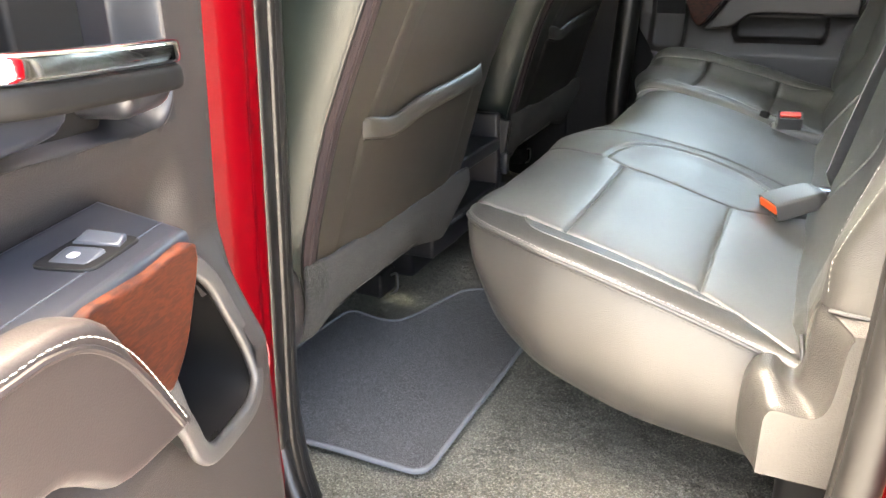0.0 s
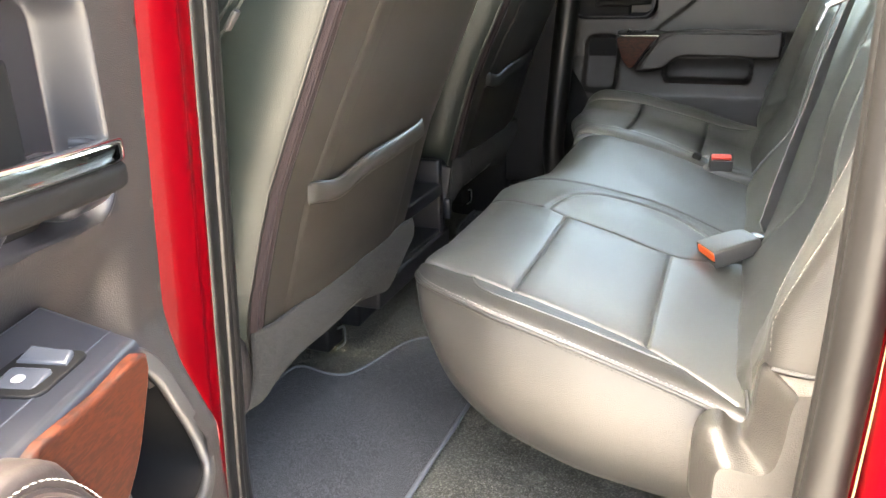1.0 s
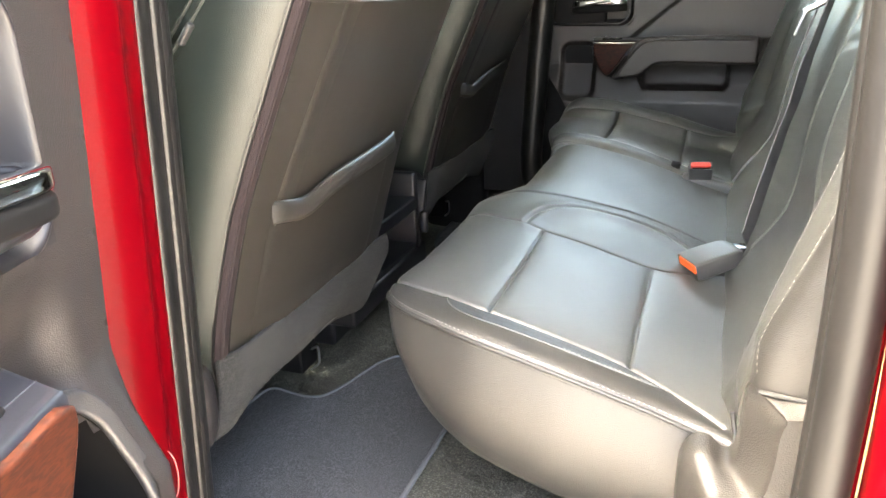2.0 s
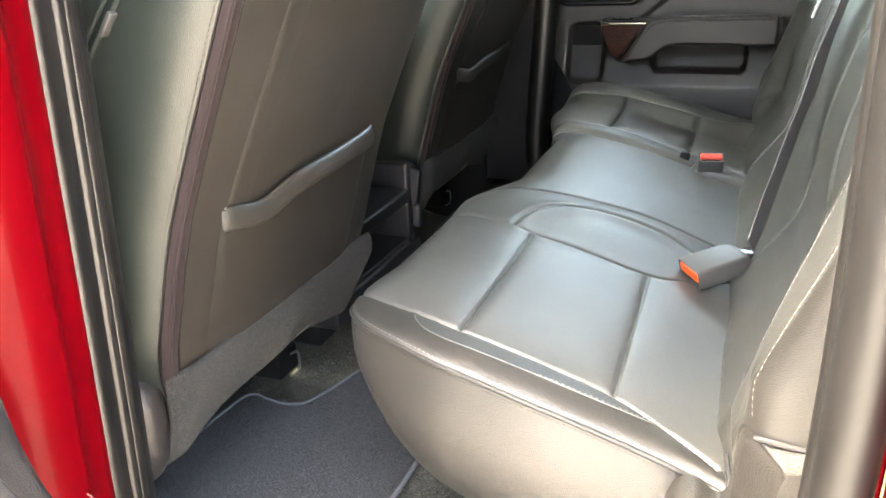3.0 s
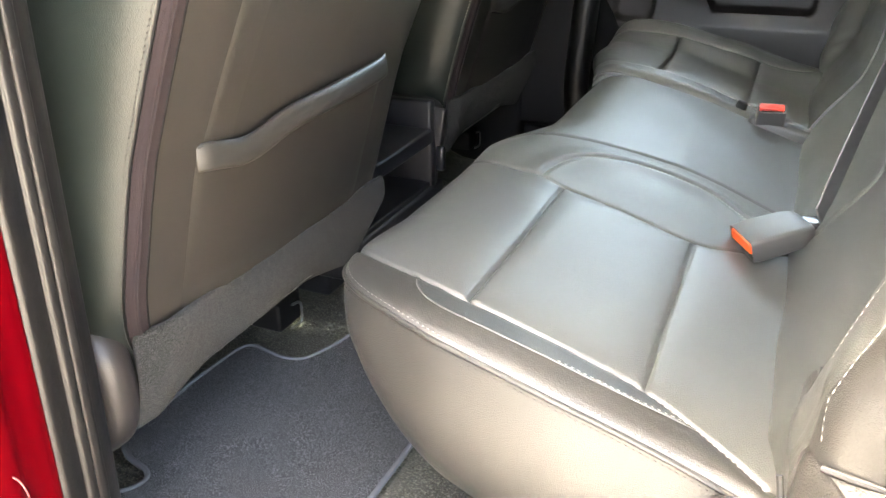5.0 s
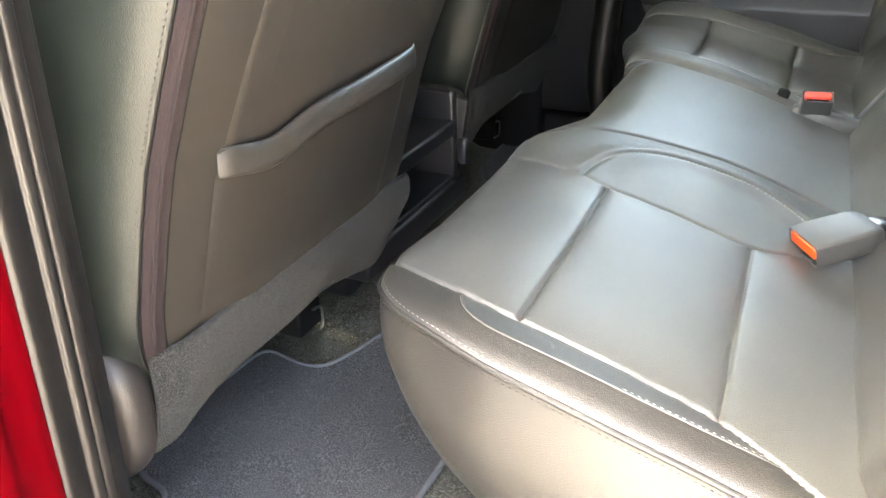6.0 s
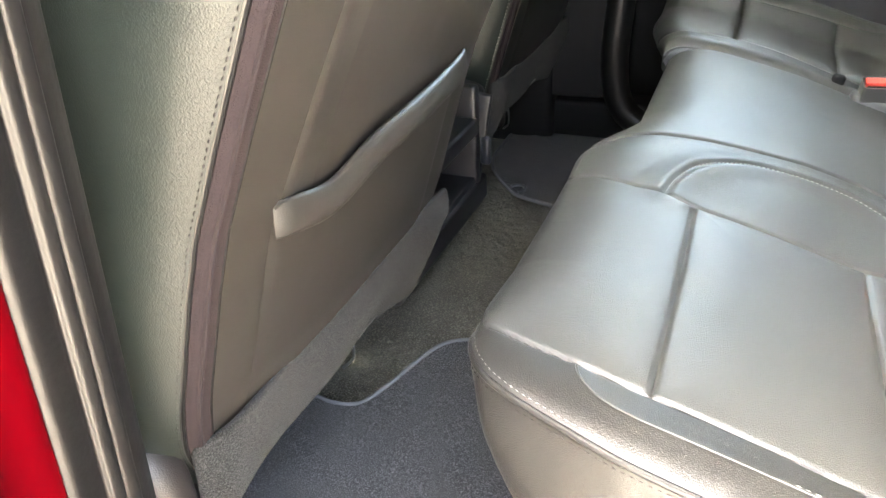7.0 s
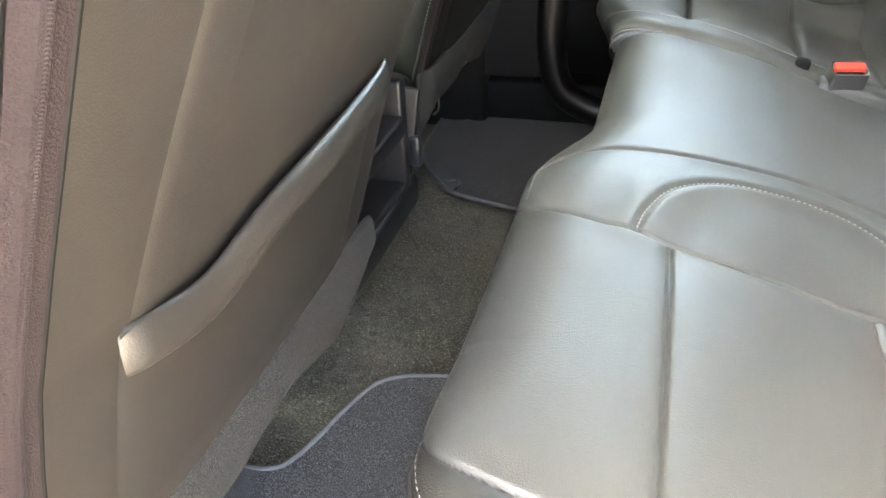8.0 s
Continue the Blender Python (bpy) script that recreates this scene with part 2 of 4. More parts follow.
def stitches(path, step=0.0065, length=0.0045, r=0.0007, lift=(0, 0, 0), slant=0.0):
    """Short threads along a path, joined."""
    path = [Vector(p) + Vector(lift) for p in path]
    shapes, rest = [], 0.0
    for a, b in zip(path, path[1:]):
        d = b - a
        if d.length < 1e-9:
            continue
        e = d.normalized()
        while rest < d.length:
            p = a + e * rest
            q = p + e * length
            s = e.cross(Vector((0.31, 0.2, 0.93))).normalized() * r
            t = e.cross(s).normalized() * r
            mid = (p + q) / 2
            k = s * slant
            shapes.append(([p - k * 2, mid + s, mid + t, mid - s, mid - t, q + k * 2], [(0, 1, 2), (0, 2, 3), (0, 3, 4), (0, 4, 1), (5, 2, 1), (5, 3, 2), (5, 4, 3), (5, 1, 4)]))
            rest += step
        rest -= d.length
    return join(*shapes)


def to_line(x, y, line):
    """How far the points (arrays) lie from a polyline."""
    best = np.full(np.shape(x), 9.0)
    for (ax, ay), (bx, by) in zip(line, line[1:]):
        dx, dy = bx - ax, by - ay
        t = np.clip(((x - ax) * dx + (y - ay) * dy) / (dx * dx + dy * dy + 1e-12), 0, 1)
        best = np.minimum(best, np.hypot(x - ax - t * dx, y - ay - t * dy))
    return best


def flat_path(pts, n=6):
    return [(p.x, p.y) for p in smooth_path([(*p, 0) for p in pts], n)]


YC = 1.915          # the cab's middle line


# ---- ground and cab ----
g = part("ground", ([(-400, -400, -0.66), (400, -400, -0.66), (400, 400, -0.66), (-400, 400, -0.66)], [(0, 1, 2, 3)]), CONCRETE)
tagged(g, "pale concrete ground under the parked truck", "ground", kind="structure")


def carpet_height(x, y):
    """The floor: level between the seats, a low hump in the middle, a rise under the front seats and towards the sills."""
    z = 0.0
    z += 0.015 * math.exp(-((y - YC) / 0.16) ** 2)
    z += 0.05 * max(0, min(1, (-0.17 - x) / 0.12))
    z += 0.03 * max(0, min(1, (abs(y - YC) - 0.80) / 0.05))
    z += 0.0015 * noise.noise((x * 14, y * 14, 0))
    return z - 0.004


fl = part("floor", grid(90, 110, lambda u, v: (-1.0 + 2.0 * u, 1.06 + 1.71 * v, carpet_height(-1.0 + 2.0 * u, 1.06 + 1.71 * v))), CARPET)
tagged(fl, "dark grey-brown cut-pile carpet on the cab floor", "carpet", kind="structure")


def wall_box(name, lo, hi, mat, label, category="wall"):
    c = [(a + b) / 2 for a, b in zip(lo, hi)]
    ob = part(name, block(c, [b - a for a, b in zip(lo, hi)], 0.01), mat)
    return tagged(ob, label, category, kind="structure")


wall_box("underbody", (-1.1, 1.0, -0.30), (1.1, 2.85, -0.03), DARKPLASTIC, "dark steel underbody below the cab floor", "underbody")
wall_box("ceiling", (-0.72, 1.05, 1.22), (1.02, 2.95, 1.27), LININGWHITE, "pale cloth headliner under the cab roof", "ceiling")
wall_box("wall_rear", (0.98, 1.05, -0.03), (1.06, 2.80, 0.80), PLASTIC, "black trim on the cab's rear wall below the window", "wall")
wall_box("wall_front", (-1.10, 1.05, -0.03), (-1.00, 2.80, 0.68), PLASTIC, "black firewall trim closing the cab's front", "wall")
wall_box("dashboard", (-1.0, 1.10, 0.42), (-0.60, 2.73, 0.66), PLASTIC, "black padded dashboard across the cab", "dashboard")
wall_box("wall_front_door_near", (-1.0, 1.03, -0.03), (0.02, 1.10, 0.72), DOORPLASTIC, "black inner panel of the closed driver's door", "door")
wall_box("wall_front_door_far", (-1.0, 2.73, -0.03), (0.0, 2.80, 0.72), DOORPLASTIC, "black inner panel of the closed passenger's door", "door")
wall_box("pillar_rear_far", (0.80, 2.70, -0.03), (1.0, 2.80, 1.24), PLASTIC, "black trim on the far rear roof pillar", "pillar")
wall_box("wall_rear_quarter", (0.80, 1.08, -0.03), (1.0, 1.16, 1.24), PLASTIC, "black trim behind the near rear door opening", "wall")
wall_box("window_rear", (1.016, 1.16, 0.79), (1.021, 2.72, 1.23), PRIVACY, "dark tinted rear window glass", "window")
wall_box("window_far", (0.19, 2.770, 0.735), (0.81, 2.774, 1.23), SIDEGLASS, "pale green-tinted glass in the far rear door", "window")
wall_box("window_driver", (-0.98, 1.064, 0.715), (-0.06, 1.068, 1.23), CLEARGLASS, "green-tinted glass in the closed driver's door", "window")
wall_box("window_passenger", (-0.98, 2.762, 0.715), (-0.06, 2.766, 1.23), CLEARGLASS, "green-tinted glass in the closed passenger's door", "window")
windscreen = part("window_front", block((-0.885, 1.915, 0.955), (0.68, 1.68, 0.005), 0.002, (0, -55.5, 0)), CLEARGLASS)
tagged(windscreen, "green-tinted slanting windscreen above the dashboard", "window", kind="structure")

# B pillar on the far side: a wide plastic cover with rounded edges, and the dark door seal behind it
pill = thing("pillar_middle_far", "charcoal plastic cover on the far middle roof pillar", "pillar", kind="structure", at=(0.05, 2.68, 0))
sec = [(-0.115, 0.05), (-0.10, -0.035), (-0.085, -0.05), (0.085, -0.05), (0.105, -0.035), (0.11, 0.05)]
part("cover", join(([(0.01 + 0.10 * (z - 0.1) + s * w, 2.70 + t, z) for z, w in ((0.118, 1.0), (0.30, 0.95), (0.75, 0.72), (1.23, 0.60)) for s, t in sec],
                    [(r * 6 + i, r * 6 + i + 1, r * 6 + i + 7, r * 6 + i + 6) for r in range(3) for i in range(5)])), DARKPLASTIC, pill)
part("door_seal", tube(smooth_path([(0.40, 2.655, 0.040), (0.26, 2.655, 0.045), (0.185, 2.655, 0.068), (0.145, 2.655, 0.115), (0.130, 2.655, 0.20), (0.135, 2.655, 0.32), (0.17, 2.67, 0.75), (0.23, 2.68, 1.2)], 8), 0.032, 10, up=(0, 1, 0)), RUBBER, pill, "black rubber door seal")
part("door_frame", block((0.14, 2.815, 0.60), (0.34, 0.03, 1.24), 0.01), DARKPLASTIC, pill, "black door frame edge")
# Added block: hides the light that leaks in beside the far seat.
part("lower_cover", block((-0.24, 2.700, 0.15), (0.46, 0.12, 0.34), 0.02), DARKPLASTIC, pill, "added dark block at the pillar foot that stops light")
part("scuff_plate", block((0.28, 2.715, 0.045), (1.5, 0.09, 0.11), 0.012), DARKPLASTIC, pill, "charcoal plastic cover on the sill")
under(pill)

# B pillar on the near side: red painted jamb, the ribbed rubber seal in front of the inner trim
LEANX = 0.067


def jamb(profile, z0, z1, n=24, bow=0.0):
    vs, fs = [], []
    k = len(profile)
    for i in range(n + 1):
        z = z0 + (z1 - z0) * i / n
        low = max(0.0, (0.16 - z) / 0.16)
        for x, y in profile:
            vs.append((x + LEANX * (z - 0.45) + 0.03 * low ** 2, y, z))
        if i:
            fs += [((i - 1) * k + j, (i - 1) * k + j + 1, i * k + j + 1, i * k + j) for j in range(k - 1)]
    return vs, fs


pil = thing("pillar_middle_near", "red painted door jamb with ribbed black rubber seal", "pillar", kind="structure", at=(0.10, 1.05, -0.1))
red_prof = flat_path([(-0.10, 0.935), (0.03, 0.930), (0.095, 0.932), (0.130, 0.942), (0.150, 0.956), (0.163, 0.976), (0.166, 0.994), (0.163, 1.008), (0.152, 1.020), (0.145, 1.034), (0.141, 1.050), (0.132, 1.060), (0.10, 1.064)], 5)
part("jamb", jamb(red_prof, -0.25, 1.25), REDPAINT, pil, "glossy red painted steel jamb")
seal_prof = flat_path([(0.100, 1.059), (0.130, 1.057), (0.137, 1.061), (0.1375, 1.068), (0.1345, 1.078), (0.1325, 1.083), (0.135, 1.086), (0.1355, 1.092), (0.132, 1.0955), (0.1275, 1.097), (0.130, 1.100), (0.1305, 1.107), (0.126, 1.1105), (0.1225, 1.112), (0.1215, 1.118), (0.1175, 1.127), (0.110, 1.134), (0.08, 1.138)], 4)
part("seal", jamb(seal_prof, -0.05, 1.25), RUBBER, pil, "ribbed black rubber door seal")
part("inner_trim", jamb(flat_path([(0.085, 1.125), (0.088, 1.132), (0.08, 1.140), (0.05, 1.144), (0.0, 1.146), (-0.10, 1.146)], 4), 0.02, 1.25), PLASTIC, pil)
part("sticker", sweep([Vector((0.1655 + LEANX * (0.29 - 0.45), 1.000 + 0.002 * math.cos(a), 0.288 + 0.028 * math.sin(a))) + Vector((0.004 * math.cos(a), 0.006 * math.cos(a), 0)) for a in [2 * math.pi * i / 20 for i in range(20)]], circle(0.0008, 6), (1, 0, 0), True), PINKMARK, pil, "pale outlined marking")
under(pil)

# sill and the near rear jamb
sill = thing("sill_near", "red painted door sill with black scuff plate", "sill", kind="structure", at=(0.4, 1.0, -0.2))
part("rocker", block((0.42, 0.985, -0.10), (1.10, 0.12, 0.17), 0.02), REDPAINT, sill)
part("scuff_plate", block((0.42, 1.07, -0.008), (0.72, 0.075, 0.03), 0.01), DARKPLASTIC, sill)
part("seal", tube(smooth_path([(0.088, 1.090, 0.19), (0.108, 1.068, 0.11), (0.145, 1.05, 0.045), (0.21, 1.045, 0.02), (0.40, 1.045, 0.016), (0.62, 1.045, 0.016), (0.685, 1.04, 0.05), (0.705, 1.035, 0.12)], 8), 0.013, 10, up=(0, 1, 0)), RUBBER, sill, "black rubber seal round the opening")
under(sill)

rj = thing("pillar_rear_near", "red rear door jamb with round grey weatherstrip", "pillar", kind="structure", at=(0.76, 1.0, -0.1))
seal_path = smooth_path([(0.700, 1.035, 0.03), (0.722, 1.033, 0.20), (0.732, 1.03, 0.40), (0.735, 1.03, 0.60), (0.733, 1.03, 0.80), (0.728, 1.03, 1.22)], 8)
part("weatherstrip", sweep(seal_path, circle(0.0175, 16), (0, 1, 0)), SOFTRUBBER, rj, "round grey rubber weatherstrip")
part("weatherstrip_lip", sweep([p + Vector((-0.012, 0.014, 0)) for p in seal_path], circle(0.008, 10), (0, 1, 0)), SOFTRUBBER, rj)
part("flange", sweep([p + Vector((0.0185, 0.004, 0)) for p in seal_path], circle(0.0028, 8), (0, 1, 0)), REDPAINT, rj)
part("seam_sealer", sweep([p + Vector((0.0205, -0.003, 0)) for p in seal_path], circle(0.0010, 8), (0, 1, 0)), SEALER, rj, "thin cream sealer line")
jp = flat_path([(0.735, 1.06), (0.752, 1.035), (0.756, 1.005), (0.760, 0.985), (0.775, 0.965), (0.81, 0.955), (0.90, 0.95)], 5)
part("jamb", ([(x - 0.02 * max(0, (0.2 - z) / 0.2), y, z) for z in (-0.2, 0.0, 0.1, 0.2, 0.5, 0.9, 1.25) for x, y in jp], [(r * len(jp) + i, r * len(jp) + i + 1, (r + 1) * len(jp) + i + 1, (r + 1) * len(jp) + i) for r in range(6) for i in range(len(jp) - 1)]), REDPAINT, rj, "glossy red painted steel jamb")
part("striker", sweep(smooth_path([(0.772, 0.985, 0.412), (0.765, 0.965, 0.412), (0.762, 0.958, 0.426), (0.765, 0.965, 0.440), (0.772, 0.985, 0.440)], 6), circle(0.006, 8), (0, 0, 1)), CHROME, rj, "chrome door striker loop")
part("marking", sweep([Vector((0.7575 + 0.10 * (0.010 * math.cos(a)), 1.003 - 0.011 * math.cos(a), 0.468 + 0.0055 * math.sin(a))) for a in [2 * math.pi * i / 20 for i in range(20)]], circle(0.0009, 6), (1, 0, 0), True), PINKMARK, rj, "pale outlined marking")
under(rj)


# ---- rear bench cushions ----
XR = 0.700
FRONT = flat_path([(0.250, 0.350), (0.256, 0.340), (0.264, 0.325), (0.279, 0.284), (0.303, 0.242), (0.328, 0.215), (0.366, 0.190), (0.404, 0.174), (0.478, 0.150), (0.55, 0.136), (0.62, 0.130), (0.70, 0.128)], 8)
XF = 0.250


def set_back(y):
    """How far the front edge of the middle place lies behind that of the outer place."""
    t = np.clip((np.asarray(y, float) - 1.70) / 0.17, 0, 1)
    return 0.048 * t * t * (3 - 2 * t)


def bottom_z(x):
    return float(np.interp(x, [p[0] for p in FRONT], [p[1] for p in FRONT]))


OUTLINE = flat_path([(0.250, 1.352), (0.254, 1.328), (0.262, 1.307), (0.275, 1.290), (0.29, 1.279), (0.313, 1.268), (0.36, 1.253), (0.40, 1.245), (0.485, 1.239), (0.555, 1.240), (0.61, 1.238), (0.66, 1.230), (0.70, 1.218)], 8)
OUT_X, OUT_Y = [p[0] for p in OUTLINE], [p[1] for p in OUTLINE]


def outer_y(x):
    return float(np.interp(x, OUT_X, OUT_Y))


def base_z(x):
    d = x - 0.391
    return 0.361 - 0.10 * d - 0.20 * 0.03 * np.log1p(np.exp(d / 0.03)) + 0.25 * np.maximum(0, x - 0.60) ** 2


SEAM_FRONT = [(0.392, 1.296), (0.393, 1.45), (0.391, 1.617)]
SEAM_MID = [(0.560, 1.290), (0.557, 1.45), (0.556, 1.615)]
SEAM_OUT = flat_path([(0.252, 1.358), (0.264, 1.338), (0.30, 1.326), (0.35, 1.316), (0.39, 1.309), (0.48, 1.303), (0.56, 1.298), (0.62, 1.275), (0.665, 1.250)])
SEAM_IN = flat_path([(0.252, 1.652), (0.28, 1.640), (0.32, 1.630), (0.36, 1.622), (0.39, 1.618), (0.47, 1.615), (0.556, 1.613), (0.60, 1.635), (0.668, 1.68)])
WELT = flat_path([(0.338, 1.317), (0.343, 1.304), (0.358, 1.289), (0.385, 1.280), (0.43, 1.2755), (0.50, 1.273), (0.56, 1.275), (0.607, 1.278)])
ARC = flat_path([(0.361, 1.628), (0.368, 1.659), (0.390, 1.701), (0.439, 1.739), (0.498, 1.754), (0.557, 1.754), (0.606, 1.724), (0.646, 1.689)])
MIDLINE = flat_path([(0.262, 1.721), (0.302, 1.751), (0.366, 1.773), (0.465, 1.800), (0.567, 1.808), (0.672, 1.791)])


def edge_roll(d, r, drop):
    w = np.clip((r - d) / r, 0, 1)
    return drop * (1 - np.sqrt(np.clip(1 - w * w, 0, 1)))


def near_top(x, y):
    """The upholstered top of the wide cushion."""
    x, y = np.asarray(x, float), np.asarray(y, float)
    z = base_z(x)
    oy = np.interp(x, OUT_X, OUT_Y)
    fr = np.clip((y - 1.33) / 0.12, 0, 1)
    z = z - edge_roll(y - oy, 0.042, 0.013) - edge_roll(x - XF - set_back(y), 0.030 + 0.045 * fr, 0.012 + 0.022 * fr)
    d_ins = np.minimum(to_line(x, y, SEAM_OUT), to_line(x, y, SEAM_IN))
    inside = (y > np.interp(x, [p[0] for p in SEAM_OUT], [p[1] for p in SEAM_OUT])) & (y < np.interp(x, [p[0] for p in SEAM_IN], [p[1] for p in SEAM_IN]))
    seams = np.minimum(to_line(x, y, SEAM_FRONT), to_line(x, y, SEAM_MID))
    edge = np.minimum(d_ins, seams)
    z = z + np.where(inside, 0.0034 * (1 - np.exp(-edge / 0.022)), 0)
    so = np.interp(x, [p[0] for p in SEAM_OUT], [p[1] for p in SEAM_OUT])
    z = z + 0.0022 * np.sin(math.pi * np.clip((y - oy) / np.maximum(so - oy, 0.004), 0, 1)) * np.clip((x - 0.33) / 0.08, 0, 1)
    gap = np.minimum(d_ins, np.where(inside, seams, 9))
    z = z - 0.0032 * np.exp(-(gap / 0.0019) ** 2) - 0.0006 * np.exp(-(gap / 0.008) ** 2)
    mid = np.clip((y - 1.60) / 0.12, 0, 1)
    mid = mid * mid * (3 - 2 * mid)
    z = z + 0.010 * mid * np.clip((0.70 - x) / 0.2, 0, 1)
    z = z - 0.004 * np.exp(-(to_line(x, y, ARC) / 0.005) ** 2) + 0.006 * np.exp(-(to_line(x, y, ARC) / 0.025) ** 2) * (y < 1.80)
    z = z - 0.0035 * np.exp(-(to_line(x, y, MIDLINE) / 0.0035) ** 2)
    z = z + 0.0010 * np.exp(-(to_line(x, y, WELT) / 0.007) ** 2)
    z = z - edge_roll(2.185 - y, 0.03, 0.02)
    soft = 0.0010 * np.sin(x * 31 + y * 9) * np.sin(y * 23 - x * 5)
    return z + soft


def far_set_back(y):
    """The rounded inner front corner of the narrow cushion."""
    t = np.clip((np.asarray(y, float) - 1.50) / 0.15, 0, 1)
    return 0.036 * t * t * (3 - 2 * t)


def far_top(x, y):
    """The narrow cushion, described as if it lay on the near side."""
    x, y = np.asarray(x, float), np.asarray(y, float)
    z = base_z(x) + 0.009
    oy = np.interp(x, OUT_X, OUT_Y)
    up = np.clip((1.42 - y) / 0.13, 0, 1)
    z = z + 0.036 * up * up * (3 - 2 * up)
    z = z - edge_roll(y - oy, 0.040, 0.018) - edge_roll(x - XF - far_set_back(y), 0.050, 0.030)
    so, si = FAR_OUT, FAR_IN
    d_ins = np.minimum(to_line(x, y, so), to_line(x, y, si))
    inside = (y > np.interp(x, [p[0] for p in so], [p[1] for p in so])) & (y < np.interp(x, [p[0] for p in si], [p[1] for p in si]))
    seams = np.minimum(to_line(x, y, SEAM_FRONT), to_line(x, y, SEAM_MID))
    edge = np.minimum(d_ins, seams)
    z = z + np.where(inside, 0.0055 * (1 - np.exp(-edge / 0.016)), 0)
    gap = np.minimum(d_ins, np.where(inside, seams, 9))
    z = z - 0.0045 * np.exp(-(gap / 0.0024) ** 2) - 0.0014 * np.exp(-(gap / 0.008) ** 2)
    z = z + 0.009 * np.clip((y - 1.575) / 0.03, 0, 1) * np.clip((0.60 - x) / 0.1, 0, 1) - edge_roll(1.655 - y, 0.022, 0.022)
    return z + 0.002 * np.sin(x * 29 + y * 11) * np.sin(y * 21 - x * 7)


FAR_OUT = flat_path([(0.252, 1.365), (0.264, 1.355), (0.30, 1.348), (0.40, 1.340), (0.50, 1.335), (0.58, 1.330), (0.63, 1.315), (0.665, 1.29)])
FAR_IN = flat_path([(0.262, 1.575), (0.35, 1.583), (0.45, 1.585), (0.54, 1.582), (0.60, 1.60), (0.668, 1.63)])


def cushion_shapes(top, y_in, place, nx=190, ny=340):
    st = 4
    xs = [XF + (XR - XF) * (i / nx) ** 1.35 for i in range(nx + 1)]
    back = set_back if y_in > 2 else far_set_back
    Y = np.array([[outer_y(x) + (y_in - outer_y(x)) * (j / ny) for j in range(ny + 1)] for x in xs])
    X = np.array([[x + float(back(Y[i, j])) * (1 - (x - XF) / (XR - XF)) for j in range(ny + 1)] for i, x in enumerate(xs)])
    Z = top(X, Y)
    def q(i, j, w): return i * w + j
    def faces(a, b): return [(q(i, j, b + 1), q(i, j + 1, b + 1), q(i + 1, j + 1, b + 1), q(i + 1, j, b + 1)) for i in range(a) for j in range(b)]
    up = ([place(X[i, j], Y[i, j], Z[i, j]) for i in range(nx + 1) for j in range(ny + 1)], faces(nx, ny))
    rows = 18
    r = 0.022
    zf = float(Z[0, 0])

    def low(x):
        return min(bottom_z(x), float(np.interp(x, xs, Z[:, 0])) - 1e-4) if x > XF + 1e-4 else zf
    side, inner = [], []
    for i, x in enumerate(xs):
        z0, z1 = float(Z[i, 0]), low(x)
        w0, w1 = float(Z[i, -1]), min(low(x), float(Z[i, -1]))
        for k in range(rows + 1):
            f = k / rows
            z = z0 + (z1 - z0) * f
            h = z - z1
            w = max(0.0, min(1.0, (0.05 - h) / 0.05)) * min(1, (z0 - z1) / 0.04)
            tuck = r * (1 - math.sqrt(max(0, 1 - w * w)))
            belly = 0.010 * math.sin(math.pi * min(1, f * 1.15)) * min(1, (z0 - z1) / 0.08)
            side.append(place(x, outer_y(x) + tuck - belly, z))
            inner.append(place(X[i, -1], y_in, w0 + (w1 - w0) * f))
    sidef = faces(nx, rows)
    front = []
    for i, x in enumerate(xs):
        z1 = low(x)
        w = min(1, (float(Z[i, 0]) - z1) / 0.04)
        ys = outer_y(x) + r * (1 - math.sqrt(max(0, 1 - w * w)))
        for j in range(0, ny + 1, st):
            y = ys + (y_in - ys) * j / ny
            wj = 1 - min(1, i / 90)
            zz = z1 + (float(Z[0, j]) - zf) * wj
            front.append(place(x + float(back(Y[0, j])) * max(0, 1 - (x - XF) / 0.25), y, zz))
    return up, join((side, sidef), (front, faces(nx, ny // st)), (inner, sidef))


def on_top(line, top, place, lift=0.0):
    pts = np.array(line)
    zs = top(pts[:, 0], pts[:, 1])
    return [Vector(place(x, y, z + lift)) for (x, y), z in zip(line, zs)]


